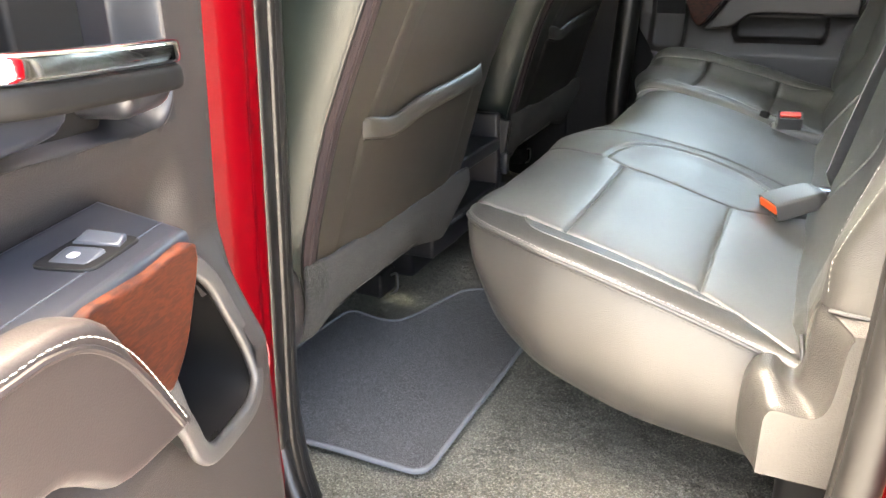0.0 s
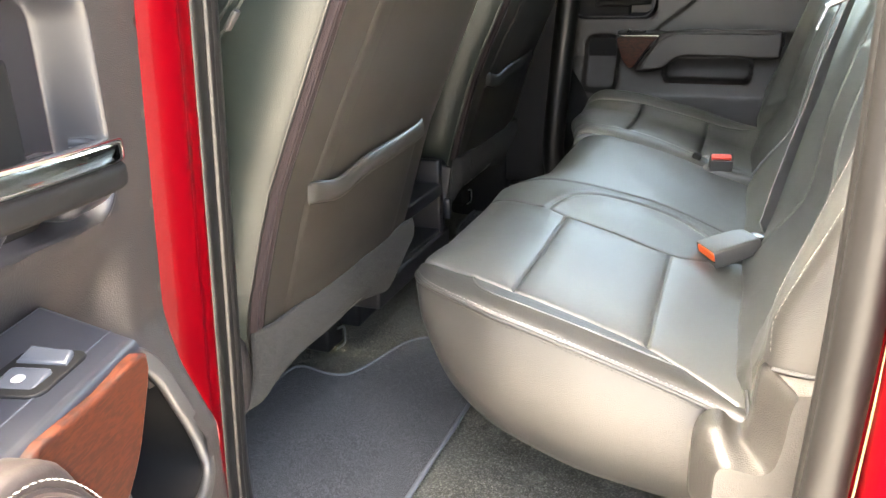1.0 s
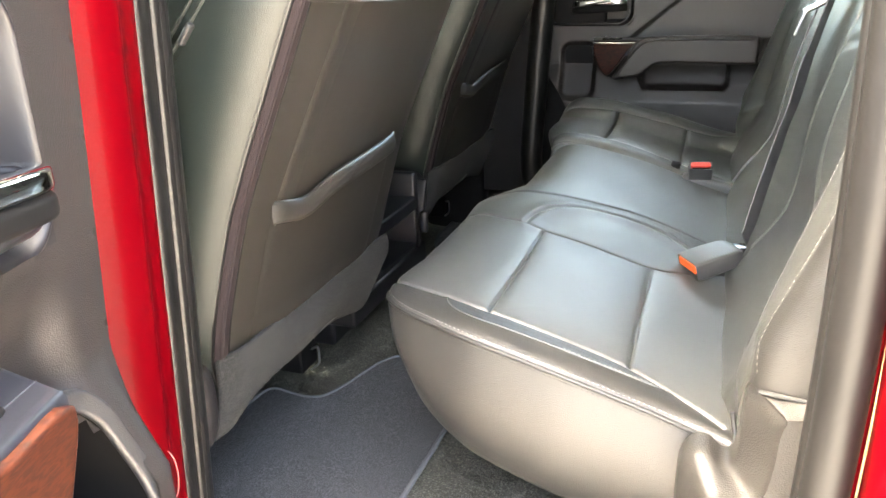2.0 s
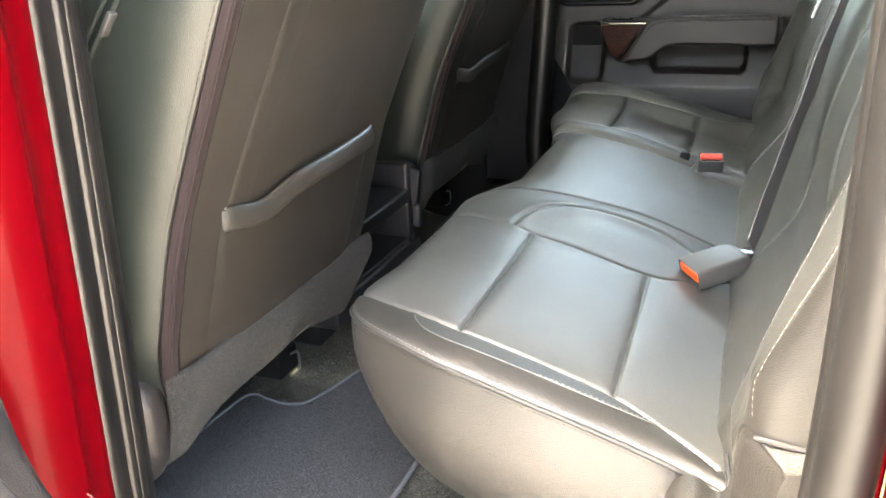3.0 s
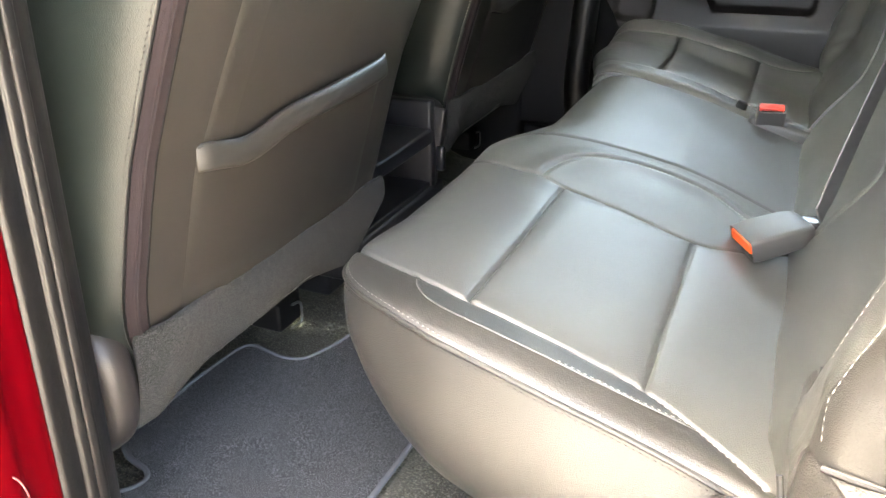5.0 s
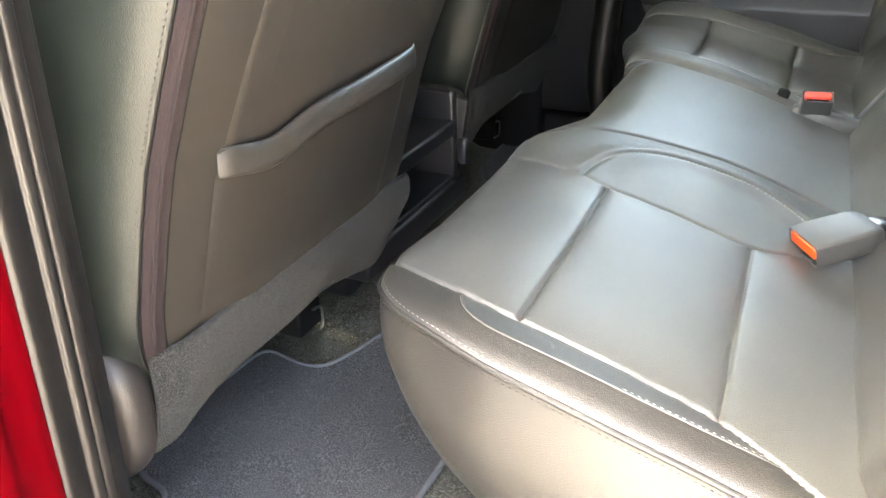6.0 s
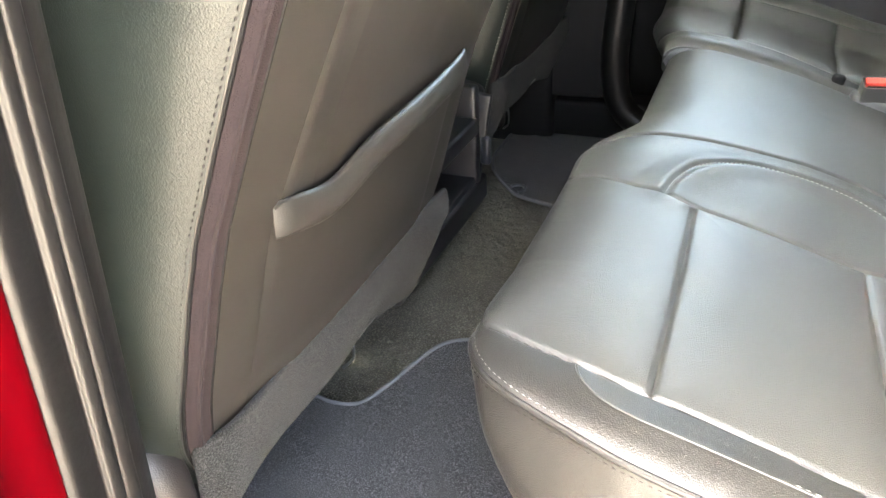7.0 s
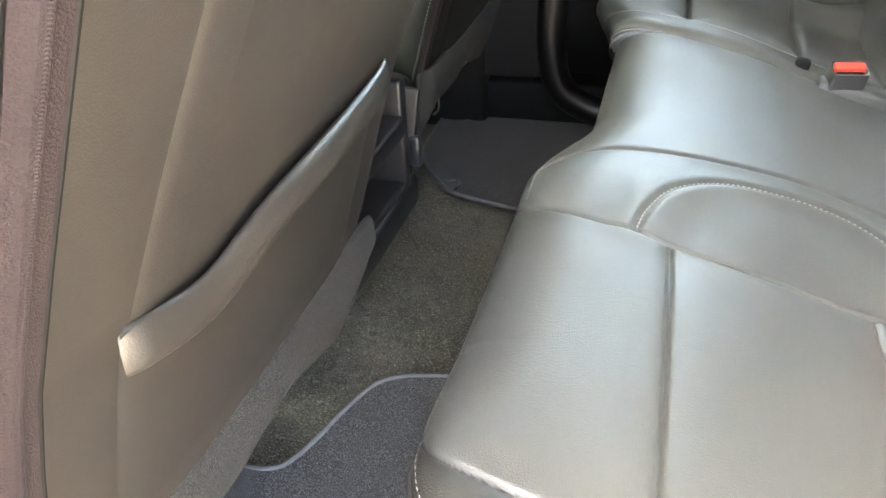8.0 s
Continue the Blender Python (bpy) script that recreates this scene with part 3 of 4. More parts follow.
def cushion(bench, top, y_in, place, wide):
    ob = bench
    up, skirt = cushion_shapes(top, y_in, place, 260, 480 if wide else 220)
    if wide:
        # The bolster takes the darker GRAINED, which tones down its bright roll.
        sx, sy = [p[0] for p in SEAM_OUT], [p[1] for p in SEAM_OUT]
        def rolled(q): return up[0][q[0]][1] < float(np.interp(up[0][q[0]][0], sx, sy)) and up[0][q[0]][0] > sx[0]
        panel, roll = [q for q in up[1] if not rolled(q)], [q for q in up[1] if rolled(q)]
        ob = part("seat_cushion", subset(up[0], panel), LEATHER, ob, "black leather seat top with sewn panels", angle=80)
        part("bolster", subset(up[0], roll), GRAINED, ob, "grained vinyl outer bolster in a darkened tone", angle=80)
    else:
        ob = part("seat_cushion", up, LEATHER, ob, "black leather seat top with sewn panels", angle=80)
    part("seat_skirt", skirt, GRAINED, ob, "grained vinyl side and front", angle=80)
    rim = [(x, outer_y(x) + 0.0005) for x in [XF + 0.0005 + (0.672 - XF) * (i / 80) ** 1.5 for i in range(81)]]
    rp = on_top(rim, top, place, 0.0005)
    if wide:
        rp += smooth_path([(0.6755, 1.216, 0.2765), (0.6765, 1.221, 0.285), (0.6735, 1.227, 0.298), (0.671, 1.231, 0.310)], 4)
    part("piping", tube(rp, 0.0027, 8), GRAINED, ob)
    inner_rim = [(x + 0.0015, outer_y(x) + 0.0050) for x, _ in rim]
    part("stitching", stitches(on_top(inner_rim, top, place, 0.0003), 0.0058, 0.0044, 0.0005), GREYTHREAD, ob, "pale edge stitching")
    sgn = 1 if wide else -1
    part("stitching", stitches([p + Vector((0, -0.0036 * sgn, -0.0042)) for p in rp][8:81], 0.0062, 0.0044, 0.0007), DARKTHREAD, ob, "dark edge stitching")
    part("welt", tube(on_top(WELT, top, place, -0.0004), 0.0014, 6), LEATHER, ob)
    part("stitching", stitches(on_top(WELT[-14:], top, place, 0.0019), 0.006, 0.0042, 0.0004), THREAD, ob)
    if wide:
        part("stitching", stitches(on_top(ARC, top, place, 0.0012), 0.0056, 0.0042, 0.0006), THREAD, ob, "pale curved stitching")
        edge_line = [(XF + float(set_back(y)) + 0.010, y) for y in np.linspace(1.662, 1.80, 24)]
        part("stitching", stitches(on_top(edge_line, top, place, 0.0008), 0.0058, 0.0042, 0.0006), THREAD, ob)
        part("crease", tube(on_top(MIDLINE, top, place, 0.0), 0.0013, 6), LEATHER, ob)
    else:
        part("stitching", stitches(on_top([(x, y + 0.012) for x, y in FAR_IN[2:-8]], top, place, 0.001), 0.006, 0.0044, 0.0006), THREAD, ob)
        part("piping", tube(on_top([(x, 1.6535) for x in np.linspace(XF + 0.038, 0.56, 40)], top, place, 0.001), 0.003, 8), LEATHER, ob)
        part("belt_slot", block((0.622, 2.162, 0.298), (0.11, 0.036, 0.030), 0.010, (0, 11, 0)), BUCKLE, ob, "grey fabric slot round the buckle")
        part("bracket_cover", block((0.552, 2.196, 0.324), (0.020, 0.016, 0.024), 0.005, (0, 12, 0)), DARKPLASTIC, ob)


# Added box: blocks light so that the floor under the bench stays dark.
wall_box("light_blocker", (0.30, 1.74, -0.01), (0.95, 2.55, 0.115), DARKPLASTIC, "added dark box that keeps the floor under the bench dark", "seat base")


# ---- rear bench backrests ----
def back_x(z):
    return 0.690 + 0.325 * (z - 0.386)


BACK_BOLSTER = flat_path([(1.170, 0.375), (1.220, 0.440), (1.237, 0.500), (1.247, 0.580), (1.253, 0.700), (1.255, 0.950)])
BACK_CREASE = flat_path([(1.560, 0.76), (1.535, 0.66), (1.475, 0.515), (1.40, 0.465), (1.33, 0.43), (1.262, 0.375)])
BACK_HEAD = flat_path([(1.72, 0.622), (1.60, 0.642), (1.50, 0.650), (1.42, 0.640), (1.33, 0.615)])
BACK_MID = [(1.655, 0.33), (1.70, 0.60), (1.74, 0.95)]


def near_back(y, z):
    y, z = np.asarray(y, float), np.asarray(z, float)
    d = np.zeros(np.shape(y))
    bol_y = np.interp(z, [p[1] for p in BACK_BOLSTER], [p[0] for p in BACK_BOLSTER])
    d = d + 0.011 * np.exp(-((y - bol_y) / 0.05) ** 2) * np.clip((z - 0.36) / 0.05, 0, 1)
    d = d - edge_roll(y - 1.176, 0.03, 0.020)
    d = d - 0.004 * np.exp(-(to_line(y, z, BACK_CREASE) / 0.008) ** 2) + 0.007 * np.exp(-(to_line(y, z, BACK_CREASE) / 0.045) ** 2)
    d = d - 0.0025 * np.exp(-(to_line(y, z, BACK_HEAD) / 0.006) ** 2) + 0.003 * np.exp(-(to_line(y, z, BACK_HEAD) / 0.03) ** 2)
    d = d - 0.004 * np.exp(-(to_line(y, z, BACK_MID) / 0.006) ** 2)
    t = np.clip((y - 1.250) / 0.06, 0, 1)
    d = d - 0.019 * t * t * (3 - 2 * t)
    w = np.clip((y - 1.262) / 0.04, 0, 1)
    d = d + 0.014 * w * np.clip((0.36 - z) / 0.07, 0, 1)
    d = d - 0.020 * w * w * (3 - 2 * w) * np.where(z < 0.405, np.exp(-((z - 0.405) / 0.045) ** 2), np.exp(-((z - 0.405) / 0.10) ** 2))
    d = d - edge_roll(2.185 - y, 0.025, 0.018)
    d = d - np.maximum(0, 0.676 - back_x(z)) * np.clip((1.31 - y) / 0.06, 0, 1)
    return d + 0.002 * np.sin(y * 25) * np.sin(z * 22 + y * 7)


def back_foot(y):
    """The lowest edge of the backrest: higher at its outer end, where the trim stands under it."""
    t = min(1, max(0, (y - 1.197) / 0.022))
    return 0.367 - 0.10 * t * t * (3 - 2 * t)


def back_shapes(depth, y0, y1, place, ny=200, nz=150, ztop=0.95):
    ys = np.linspace(y0, y1, ny + 1)
    Z = np.array([[back_foot(y) + (ztop - back_foot(y)) * k / nz for k in range(nz + 1)] for y in ys])
    Y = np.repeat(ys[:, None], nz + 1, 1)
    D = depth(Y, Z)
    cut = sum(1 for y in ys if y < 1.196)
    face = ([place(back_x(Z[i, k]) - D[i, k], Y[i, k], Z[i, k]) for i in range(ny + 1) for k in range(nz + 1)], grid(ny, nz, lambda u, v: (0, 0, 0))[1])
    thick = 0.14

    def side(i, out):
        return grid(10, nz, lambda u, v: place(back_x(Z[i, round(v * nz)]) - D[i, round(v * nz)] + thick * u, ys[i] - 0.010 * math.sin(math.pi * u) * out, Z[i, round(v * nz)]))

    def rim(k):
        return grid(ny, 6, lambda u, v: place(back_x(Z[round(u * ny), k]) - D[round(u * ny), k] + thick * v, ys[round(u * ny)], Z[round(u * ny), k]))
    roll = (face[0], [q for q in face[1] if q[0] // (nz + 1) < cut])
    face = (face[0], [q for q in face[1] if q[0] // (nz + 1) >= cut])
    return face, join(roll, side(0, 1), side(ny, -1), rim(0), rim(nz))


def on_back(line, depth, place, lift=0.001):
    pts = np.array(line)
    d = depth(pts[:, 0], pts[:, 1])
    return [Vector(place(back_x(z) - dd - lift, y, z)) for (y, z), dd in zip(line, d)]


def backrest(bench, depth, y0, y1, place, wide):
    face, sides = back_shapes(depth, y0, y1, place)
    ob = part("backrest", face, LEATHER, bench, "black leather backrest with sewn panels", angle=80)
    part("back_side", sides, GRAINED, ob, "grained vinyl side", angle=60)
    rim = [(float(np.interp(z, [0.38, 0.41, 0.44, 0.47, 0.60, 0.94], [1.184, 1.191, 1.196, 1.198, 1.197, 1.197])), z) for z in np.linspace(0.381, 0.94, 60)]
    part("stitching", stitches(on_back(rim, depth, place), 0.0066, 0.0052, 0.00034), THREAD, ob, "pale edge stitching")
    part("stitching", stitches(on_back([(1.236 + 0.02 * (z - 0.4), z) for z in np.linspace(0.412, 0.60, 30)], depth, place), 0.0062, 0.0048, 0.00030), THREAD, ob, "pale bolster stitching")
    part("piping", tube([Vector(place(back_x(0.379) - float(depth(1.186, 0.379)) + 0.003 + t, 1.177 - 0.010 * math.sin(math.pi * t / 0.14), 0.3665)) for t in np.linspace(0, 0.13, 26)], 0.0024, 8), GRAINED, ob, "corded piping")




NEARSIDE, FARSIDE = (lambda x, y, z: (x, y, z)), (lambda x, y, z: (x, 2 * YC - y, z))
for text, top, y_in, y_back, place, base, wide in (
        ("black leather rear bench seat, wide part with white stitching", near_top, 2.185, 2.185, NEARSIDE, (0.5, 1.7, 0.13), True),
        ("black leather rear bench seat, narrow part at the far door", far_top, 1.655, 1.640, FARSIDE, (0.5, 2.4, 0.13), False)):
    bench = thing("rear_seat", text, "car seat", "rear bench seats", at=base)
    cushion(bench, top, y_in, place, wide)
    backrest(bench, near_back, 1.176, y_back, place, wide)
    under(bench)


# ---- seat belts ----
def buckle(name, label, at, turn, button, strap, k=1.0, l=1.0):
    ob = thing(name, label, "seat belt", "rear belt buckles", at=at)
    e = Euler([radians(a) for a in turn]).to_matrix()
    c = Vector(at)
    def place(p, q, h): return c + e @ Vector((p * l, q * k, h))
    # housing: wider at the button end, pillowed
    rings = []
    for t, w, h in ((0.0, 0.046, 0.027), (0.012, 0.0475, 0.029), (0.045, 0.047, 0.028), (0.072, 0.0455, 0.0265), (0.084, 0.042, 0.023), (0.090, 0.036, 0.017)):
        rings.append([place(t, y, z) for y, z in rounded(w, h, 0.004, 3)])
    m = len(rings[0])
    vs = [v for r in rings for v in r]
    fs = [(i * m + j, i * m + (j + 1) % m, (i + 1) * m + (j + 1) % m, (i + 1) * m + j) for i in range(len(rings) - 1) for j in range(m)] + [list(range((len(rings) - 1) * m, len(rings) * m))]
    inner = [place(0.001, y, z) for y, z in rounded(0.042, 0.022, 0.004, 3)]
    deep = [place(0.006, y, z) for y, z in rounded(0.042, 0.022, 0.004, 3)]
    n = len(vs)
    vs += inner + deep
    fs += [(j, (j + 1) % m, n + (j + 1) % m, n + j) for j in range(m)] + [(n + j, n + (j + 1) % m, n + m + (j + 1) % m, n + m + j) for j in range(m)] + [[n + m + j for j in range(m)]]
    part("housing", (vs, fs), BUCKLE, ob, angle=35)
    part("release_button", prism(rounded(0.040, 0.0135, 0.003, 3), 0.0, 0.008, lambda p, q, h: place(h - 0.001, p, q + 0.0035), 0.0015), button, ob, "orange release button")
    part("slot", prism(rounded(0.034, 0.004, 0.0015, 2), 0.0, 0.004, lambda p, q, h: place(h + 0.003, p, q - 0.0058), 0.0008), DARKPLASTIC, ob)
    part("stalk", sweep(smooth_path([place(0.086, 0, 0), place(0.104, 0.001, -0.003), place(0.125, 0.0, -0.012), place(0.145, 0.0, -0.03)], 6), [(s * 1.0, t) for s, t in rounded(0.030, 0.013, 0.004, 3)]), strap, ob, "glossy black sleeve")
    under(ob)
    return ob


buckle("belt_buckle", "dark grey seat belt buckle with orange release button", (0.607, 1.640, 0.3075), (0, -14, 30), ORANGE, SLEEVE, 1.27, 0.87)
buckle("belt_buckle", "dark grey seat belt buckle with red release button", (0.605, 2.148, 0.341), (0, 66, 97), REDBUTTON, PLASTIC)

belt = thing("seat_belt", "black webbing seat belt hanging down the rear backrest", "seat belt", at=(0.70, 1.6, 0.36))
bp = smooth_path([(y, z, 0) for y, z in ((1.598, 0.372), (1.616, 0.395), (1.665, 0.445), (1.712, 0.497), (1.745, 0.54), (1.795, 0.59), (1.828, 0.640), (1.86, 0.70), (1.90, 0.78), (1.96, 0.93))], 8)
centre = [Vector((back_x(p.y) - 0.005, p.x, p.y)) for p in bp]
part("webbing", sweep(centre, rounded(0.045, 0.0022, 0.001, 1), (1, 0, 0.325)), WEBBING, belt)
tp = min(centre, key=lambda p: abs(p.z - 0.672)) + Vector((-0.010, -0.004, 0))
tongue = part("tongue", sweep([tp + Vector((-0.026, 0.002, -0.014)), tp + Vector((0.0, 0.0, 0.0)), tp + Vector((0.020, -0.004, 0.016))], rounded(0.009, 0.016, 0.003, 3), (0, 1, 0)), STEEL, belt, "bright steel latch tongue")
part("blade", sweep([tp + Vector((-0.022, 0.001, -0.010)), tp + Vector((-0.030, 0.0, -0.030)), tp + Vector((-0.036, 0.0, -0.048))], rounded(0.004, 0.016, 0.0015, 2), (0, 1, 0)), STEEL, tongue)
under(belt)


# ---- trim at the near end of the bench ----
tr = thing("seat_side_trim", "grained grey plastic trim at the end of the rear bench", "trim", kind="structure", at=(0.70, 1.14, 0.0))
BACK_RIM = [(0.628, 0.190), (0.622, 0.205), (0.622, 0.25), (0.627, 0.273), (0.637, 0.285), (0.650, 0.286), (0.662, 0.276), (0.672, 0.276), (0.677, 0.295), (0.6785, 0.33), (0.680, 0.352), (0.686, 0.363), (0.70, 0.368), (0.80, 0.372), (0.80, 0.190)]
FACE_RIM = [(0.648, 0.186), (0.648, 0.205), (0.648, 0.235), (0.649, 0.252), (0.654, 0.261), (0.664, 0.2625), (0.680, 0.261), (0.694, 0.263), (0.703, 0.275), (0.708, 0.305), (0.710, 0.335), (0.714, 0.351), (0.722, 0.357), (0.80, 0.361), (0.80, 0.186)]


def rings_between(*rings):
    """A skin through rings of (x, z) places, each at its y, closed at both ends; corners are rounded by the spacing of the rings."""
    fine = [[Vector((p.x, y, p.y)) for p in smooth_path([(x, z, 0) for x, z in pts], 5)] for y, pts in rings]
    k = len(fine[0])
    vs = [v for r in fine for v in r]
    fs = [(i * k + a, i * k + (a + 1) % k, (i + 1) * k + (a + 1) % k, (i + 1) * k + a) for i in range(len(fine) - 1) for a in range(k)]
    return vs, fs + [list(range(k)), list(range((len(fine) - 1) * k, len(fine) * k))]


def rim_mix(f):
    return [(a[0] + (b[0] - a[0]) * f, a[1] + (b[1] - a[1]) * f) for a, b in zip(BACK_RIM, FACE_RIM)]


LOW_RIM = [(x, z if x > 0.676 or z < 0.255 else 0.255) for x, z in BACK_RIM]
part("moulding", rings_between((1.30, LOW_RIM), (1.238, LOW_RIM), (1.222, BACK_RIM), (1.20, BACK_RIM), (1.190, rim_mix(0.03)), (1.184, rim_mix(0.12)), (1.158, rim_mix(0.88)), (1.153, rim_mix(0.97)), (1.150, rim_mix(1.0))), TRIMPLASTIC, tr, angle=50)
part("lower_cover", block((0.735, 1.24, 0.09), (0.13, 0.08, 0.20), 0.015), DARKPLASTIC, tr)
under(tr)


# ---- front seats, built from behind, at the driver's place ----
SX = [(0.10, 0.020), (0.175, 0.045), (0.25, 0.060), (0.29, 0.072), (0.32, 0.083), (0.44, 0.119), (0.49, 0.136), (0.56, 0.167), (0.64, 0.204), (0.72, 0.241), (0.85, 0.296), (0.95, 0.335)]


def seat_x(z):
    return float(np.interp(z, [a for a, _ in SX], [b for _, b in SX]))


SEAT_L, SEAT_R = 1.178, 1.735


def seat_section(z):
    """The backrest's outline at a height, from its front edge round the back, as (x, y)."""
    x = seat_x(z)
    k = max(0, (z - 0.71) / 0.15)
    l, r = SEAT_L + 0.05 * k * k + 0.030 * max(0, (0.36 - z) / 0.11) ** 2, SEAT_R - 0.05 * k * k - 0.02 * max(0, (z - 0.3))
    t = 0.21 - 0.03 * k
    pts = [(x - t, l + 0.06), (x - t + 0.015, l + 0.02), (x - t + 0.05, l + 0.003), (x - 0.085, l - 0.002), (x - 0.050, l + 0.002), (x - 0.024, l + 0.014), (x - 0.0075, l + 0.032), (x - 0.0035, l + 0.058),
           (x - 0.0005, l + 0.10), (x + 0.003, (l + r) / 2 - 0.1), (x + 0.004, (l + r) / 2), (x + 0.003, (l + r) / 2 + 0.1),
           (x + 0.002, r - 0.08), (x, r - 0.05), (x - 0.004, r - 0.03), (x - 0.014, r - 0.014), (x - 0.035, r - 0.003), (x - 0.07, r + 0.002), (x - t + 0.05, r - 0.003), (x - t + 0.015, r - 0.02), (x - t, r - 0.06)]
    return flat_path(pts, 4)


def back_surface(y, z):
    """Where the seat's back lies at (y, z)."""
    s = seat_section(z)
    best = None
    for (x0, y0), (x1, y1) in zip(s, s[1:]):
        if min(y0, y1) <= y <= max(y0, y1) and abs(y1 - y0) > 1e-9:
            x = x0 + (x1 - x0) * (y - y0) / (y1 - y0)
            best = x if best is None else max(best, x)
    return best if best is not None else seat_x(z)


def ring_at(z, s, off=0.0):
    """A point s metres along the outline from the middle of the rear corner, lifted off the surface by off."""
    sec = [Vector((x, y, z)) for x, y in seat_section(z)]
    i, step = 24, 1 if s > 0 else -1
    left = abs(s)
    while 0 < i < len(sec) - 1 and (sec[i + step] - sec[i]).length < left:
        left -= (sec[i + step] - sec[i]).length
        i += step
    e = (sec[i + step] - sec[i]).normalized()
    t = e * step
    return sec[i] + e * left + Vector((t.y, -t.x, 0)) * off


def front_seat(at, thread=DARKTHREAD):
    ob = thing("front_seat", "black leather front seat seen from behind, with map pocket", "car seat", "front seats", at=at)
    zs = [0.20 + 0.66 * i / 70 for i in range(71)]
    secs = [seat_section(z) for z in zs]
    n = len(secs[0])
    vs = [(x, y, z) for z, s in zip(zs, secs) for x, y in s]
    split = 22
    def strip(a, b): return [(i * n + j, i * n + j + 1, (i + 1) * n + j + 1, (i + 1) * n + j) for i in range(len(zs) - 1) for j in range(a, b)]
    top = [[len(zs) * n - n + j for j in range(n)]]
    part("back_side", (vs, strip(0, split) + strip(n - 1 - split, n - 1) + top), SHADEDSIDE, ob, "leather side of the backrest", angle=70)
    part("back_panel", (vs, strip(split, n - 1 - split)), BACKVINYL, ob, "smooth dark vinyl back panel", angle=70)
    part("back_front", grid(14, 20, lambda u, v: (seat_x(0.2 + 0.66 * v) - 0.20 - 0.03 * math.sin(math.pi * u), SEAT_L + 0.05 + (SEAT_R - SEAT_L - 0.10) * u, 0.2 + 0.66 * v)), LEATHER, ob)
    # front bolster that bulges past the side
    for yb, sg in ((SEAT_L + 0.045, -1), (SEAT_R - 0.045, 1)):
        path = smooth_path([(seat_x(z) - 0.225, yb, z) for z in (0.24, 0.34, 0.45, 0.58, 0.66, 0.73, 0.78)], 5)
        part("bolster", sweep(path, circle(0.058, 16, 1.0, 1.15), (1, 0, 0)), LEATHER, ob)
    # zipper down the near rear corner
    za = [0.218 + (0.722 - 0.218) * i / 70 for i in range(71)]
    cross = [-0.0105, -0.0098, -0.007, -0.0032, -0.002, 0.002, 0.0032, 0.007, 0.0098, 0.0105]
    lift = [-0.001, 0.0016, 0.0018, 0.0020, 0.0030, 0.0030, 0.0020, 0.0018, 0.0016, -0.001]
    tv = [ring_at(z, s, o) for z in za for s, o in zip(cross, lift)]
    w = len(cross)
    part("zipper_tape", (tv, [(i * w + j, i * w + j + 1, (i + 1) * w + j + 1, (i + 1) * w + j) for i in range(70) for j in range(w - 1)]), ZIPTAPE, ob, "brown-grey woven zipper tape")
    part("zipper_teeth", join(*[block(ring_at(z, 0.0001, 0.0026), (0.0008, 0.0024, 0.0007), 0.0003, (0, 0, -55)) for z in np.linspace(0.226, 0.718, 340)]), ZIPTEETH, ob, "zipper coil")
    part("zipper_pull", block(ring_at(0.226, 0.0001, 0.004), (0.003, 0.006, 0.012), 0.001, (0, 20, -48)), STEEL, ob)
    for s in (-0.0116, 0.0116):
        part("tape_edge", tube([ring_at(z, s, 0.0006) for z in za], 0.0013, 6), DARKPLASTIC, ob, "dark edge of the zipper tape")
    for s in (-0.0128,):
        part("hem", tube([ring_at(z, s, -0.0004) for z in za], 0.0012, 6), BACKVINYL, ob)
    part("stitching", stitches([ring_at(z, -0.0160, 0.0004) for z in za], 0.0058, 0.0042, 0.0008), thread, ob, "side stitching")
    # curved seam on the back panel
    seam = smooth_path([(0, y, z) for y, z in ((1.288, 0.712), (1.284, 0.68), (1.279, 0.62), (1.274, 0.55), (1.270, 0.48), (1.268, 0.40), (1.268, 0.30))], 6)
    rise = [(-0.0010, -0.0006), (0.0010, 0.0003), (0.0035, 0.0011), (0.0075, 0.0018), (0.0130, 0.0020), (0.022, 0.0014), (0.034, 0.0006), (0.048, -0.0004)]
    k = len(rise)
    pad = [Vector((back_surface(p.y + 0.010 + d, p.z) + h, p.y + 0.010 + d, p.z)) for p in seam for d, h in rise]
    part("panel_edge", (pad, [(i * k + j, i * k + j + 1, (i + 1) * k + j + 1, (i + 1) * k + j) for i in range(len(seam) - 1) for j in range(k - 1)]), BACKVINYL, ob, "padded edge of the back panel", angle=80)
    part("seam", tube([Vector((back_surface(y, 0.722) - 0.0004, y, 0.722 - 0.012 * math.sin(math.pi * (y - 1.21) / 0.49))) for y in np.linspace(1.21, 1.70, 40)], 0.0028, 6), BACKVINYL, ob)
    # double seam and pull tab high on the side
    ds = smooth_path([(x, SEAT_L - 0.0012, z) for x, z in ((-0.005, 0.56), (0.028, 0.605), (0.077, 0.669), (0.129, 0.728), (0.165, 0.775), (0.190, 0.82))], 8)
    for o in (0.0, 0.0085):
        part("seam", tube([p + Vector((o, 0.0003, -o * 0.8)) for p in ds], 0.0026, 6), SHADEDSIDE, ob)
    part("stitching", stitches([p + Vector((0.0135, -0.0002, -0.011)) for p in ds], 0.0058, 0.0042, 0.0009), DARKTHREAD, ob)
    part("pull_tab", block((0.118, SEAT_L - 0.006, 0.692), (0.006, 0.010, 0.026), 0.002, (0, 38, 0)), PLASTIC, ob, "small grey fabric tab")
    # map pocket: a hanging sheet with a thick rolled hem
    def hem_z(y):
        u = (y - 1.284) / (1.636 - 1.284)
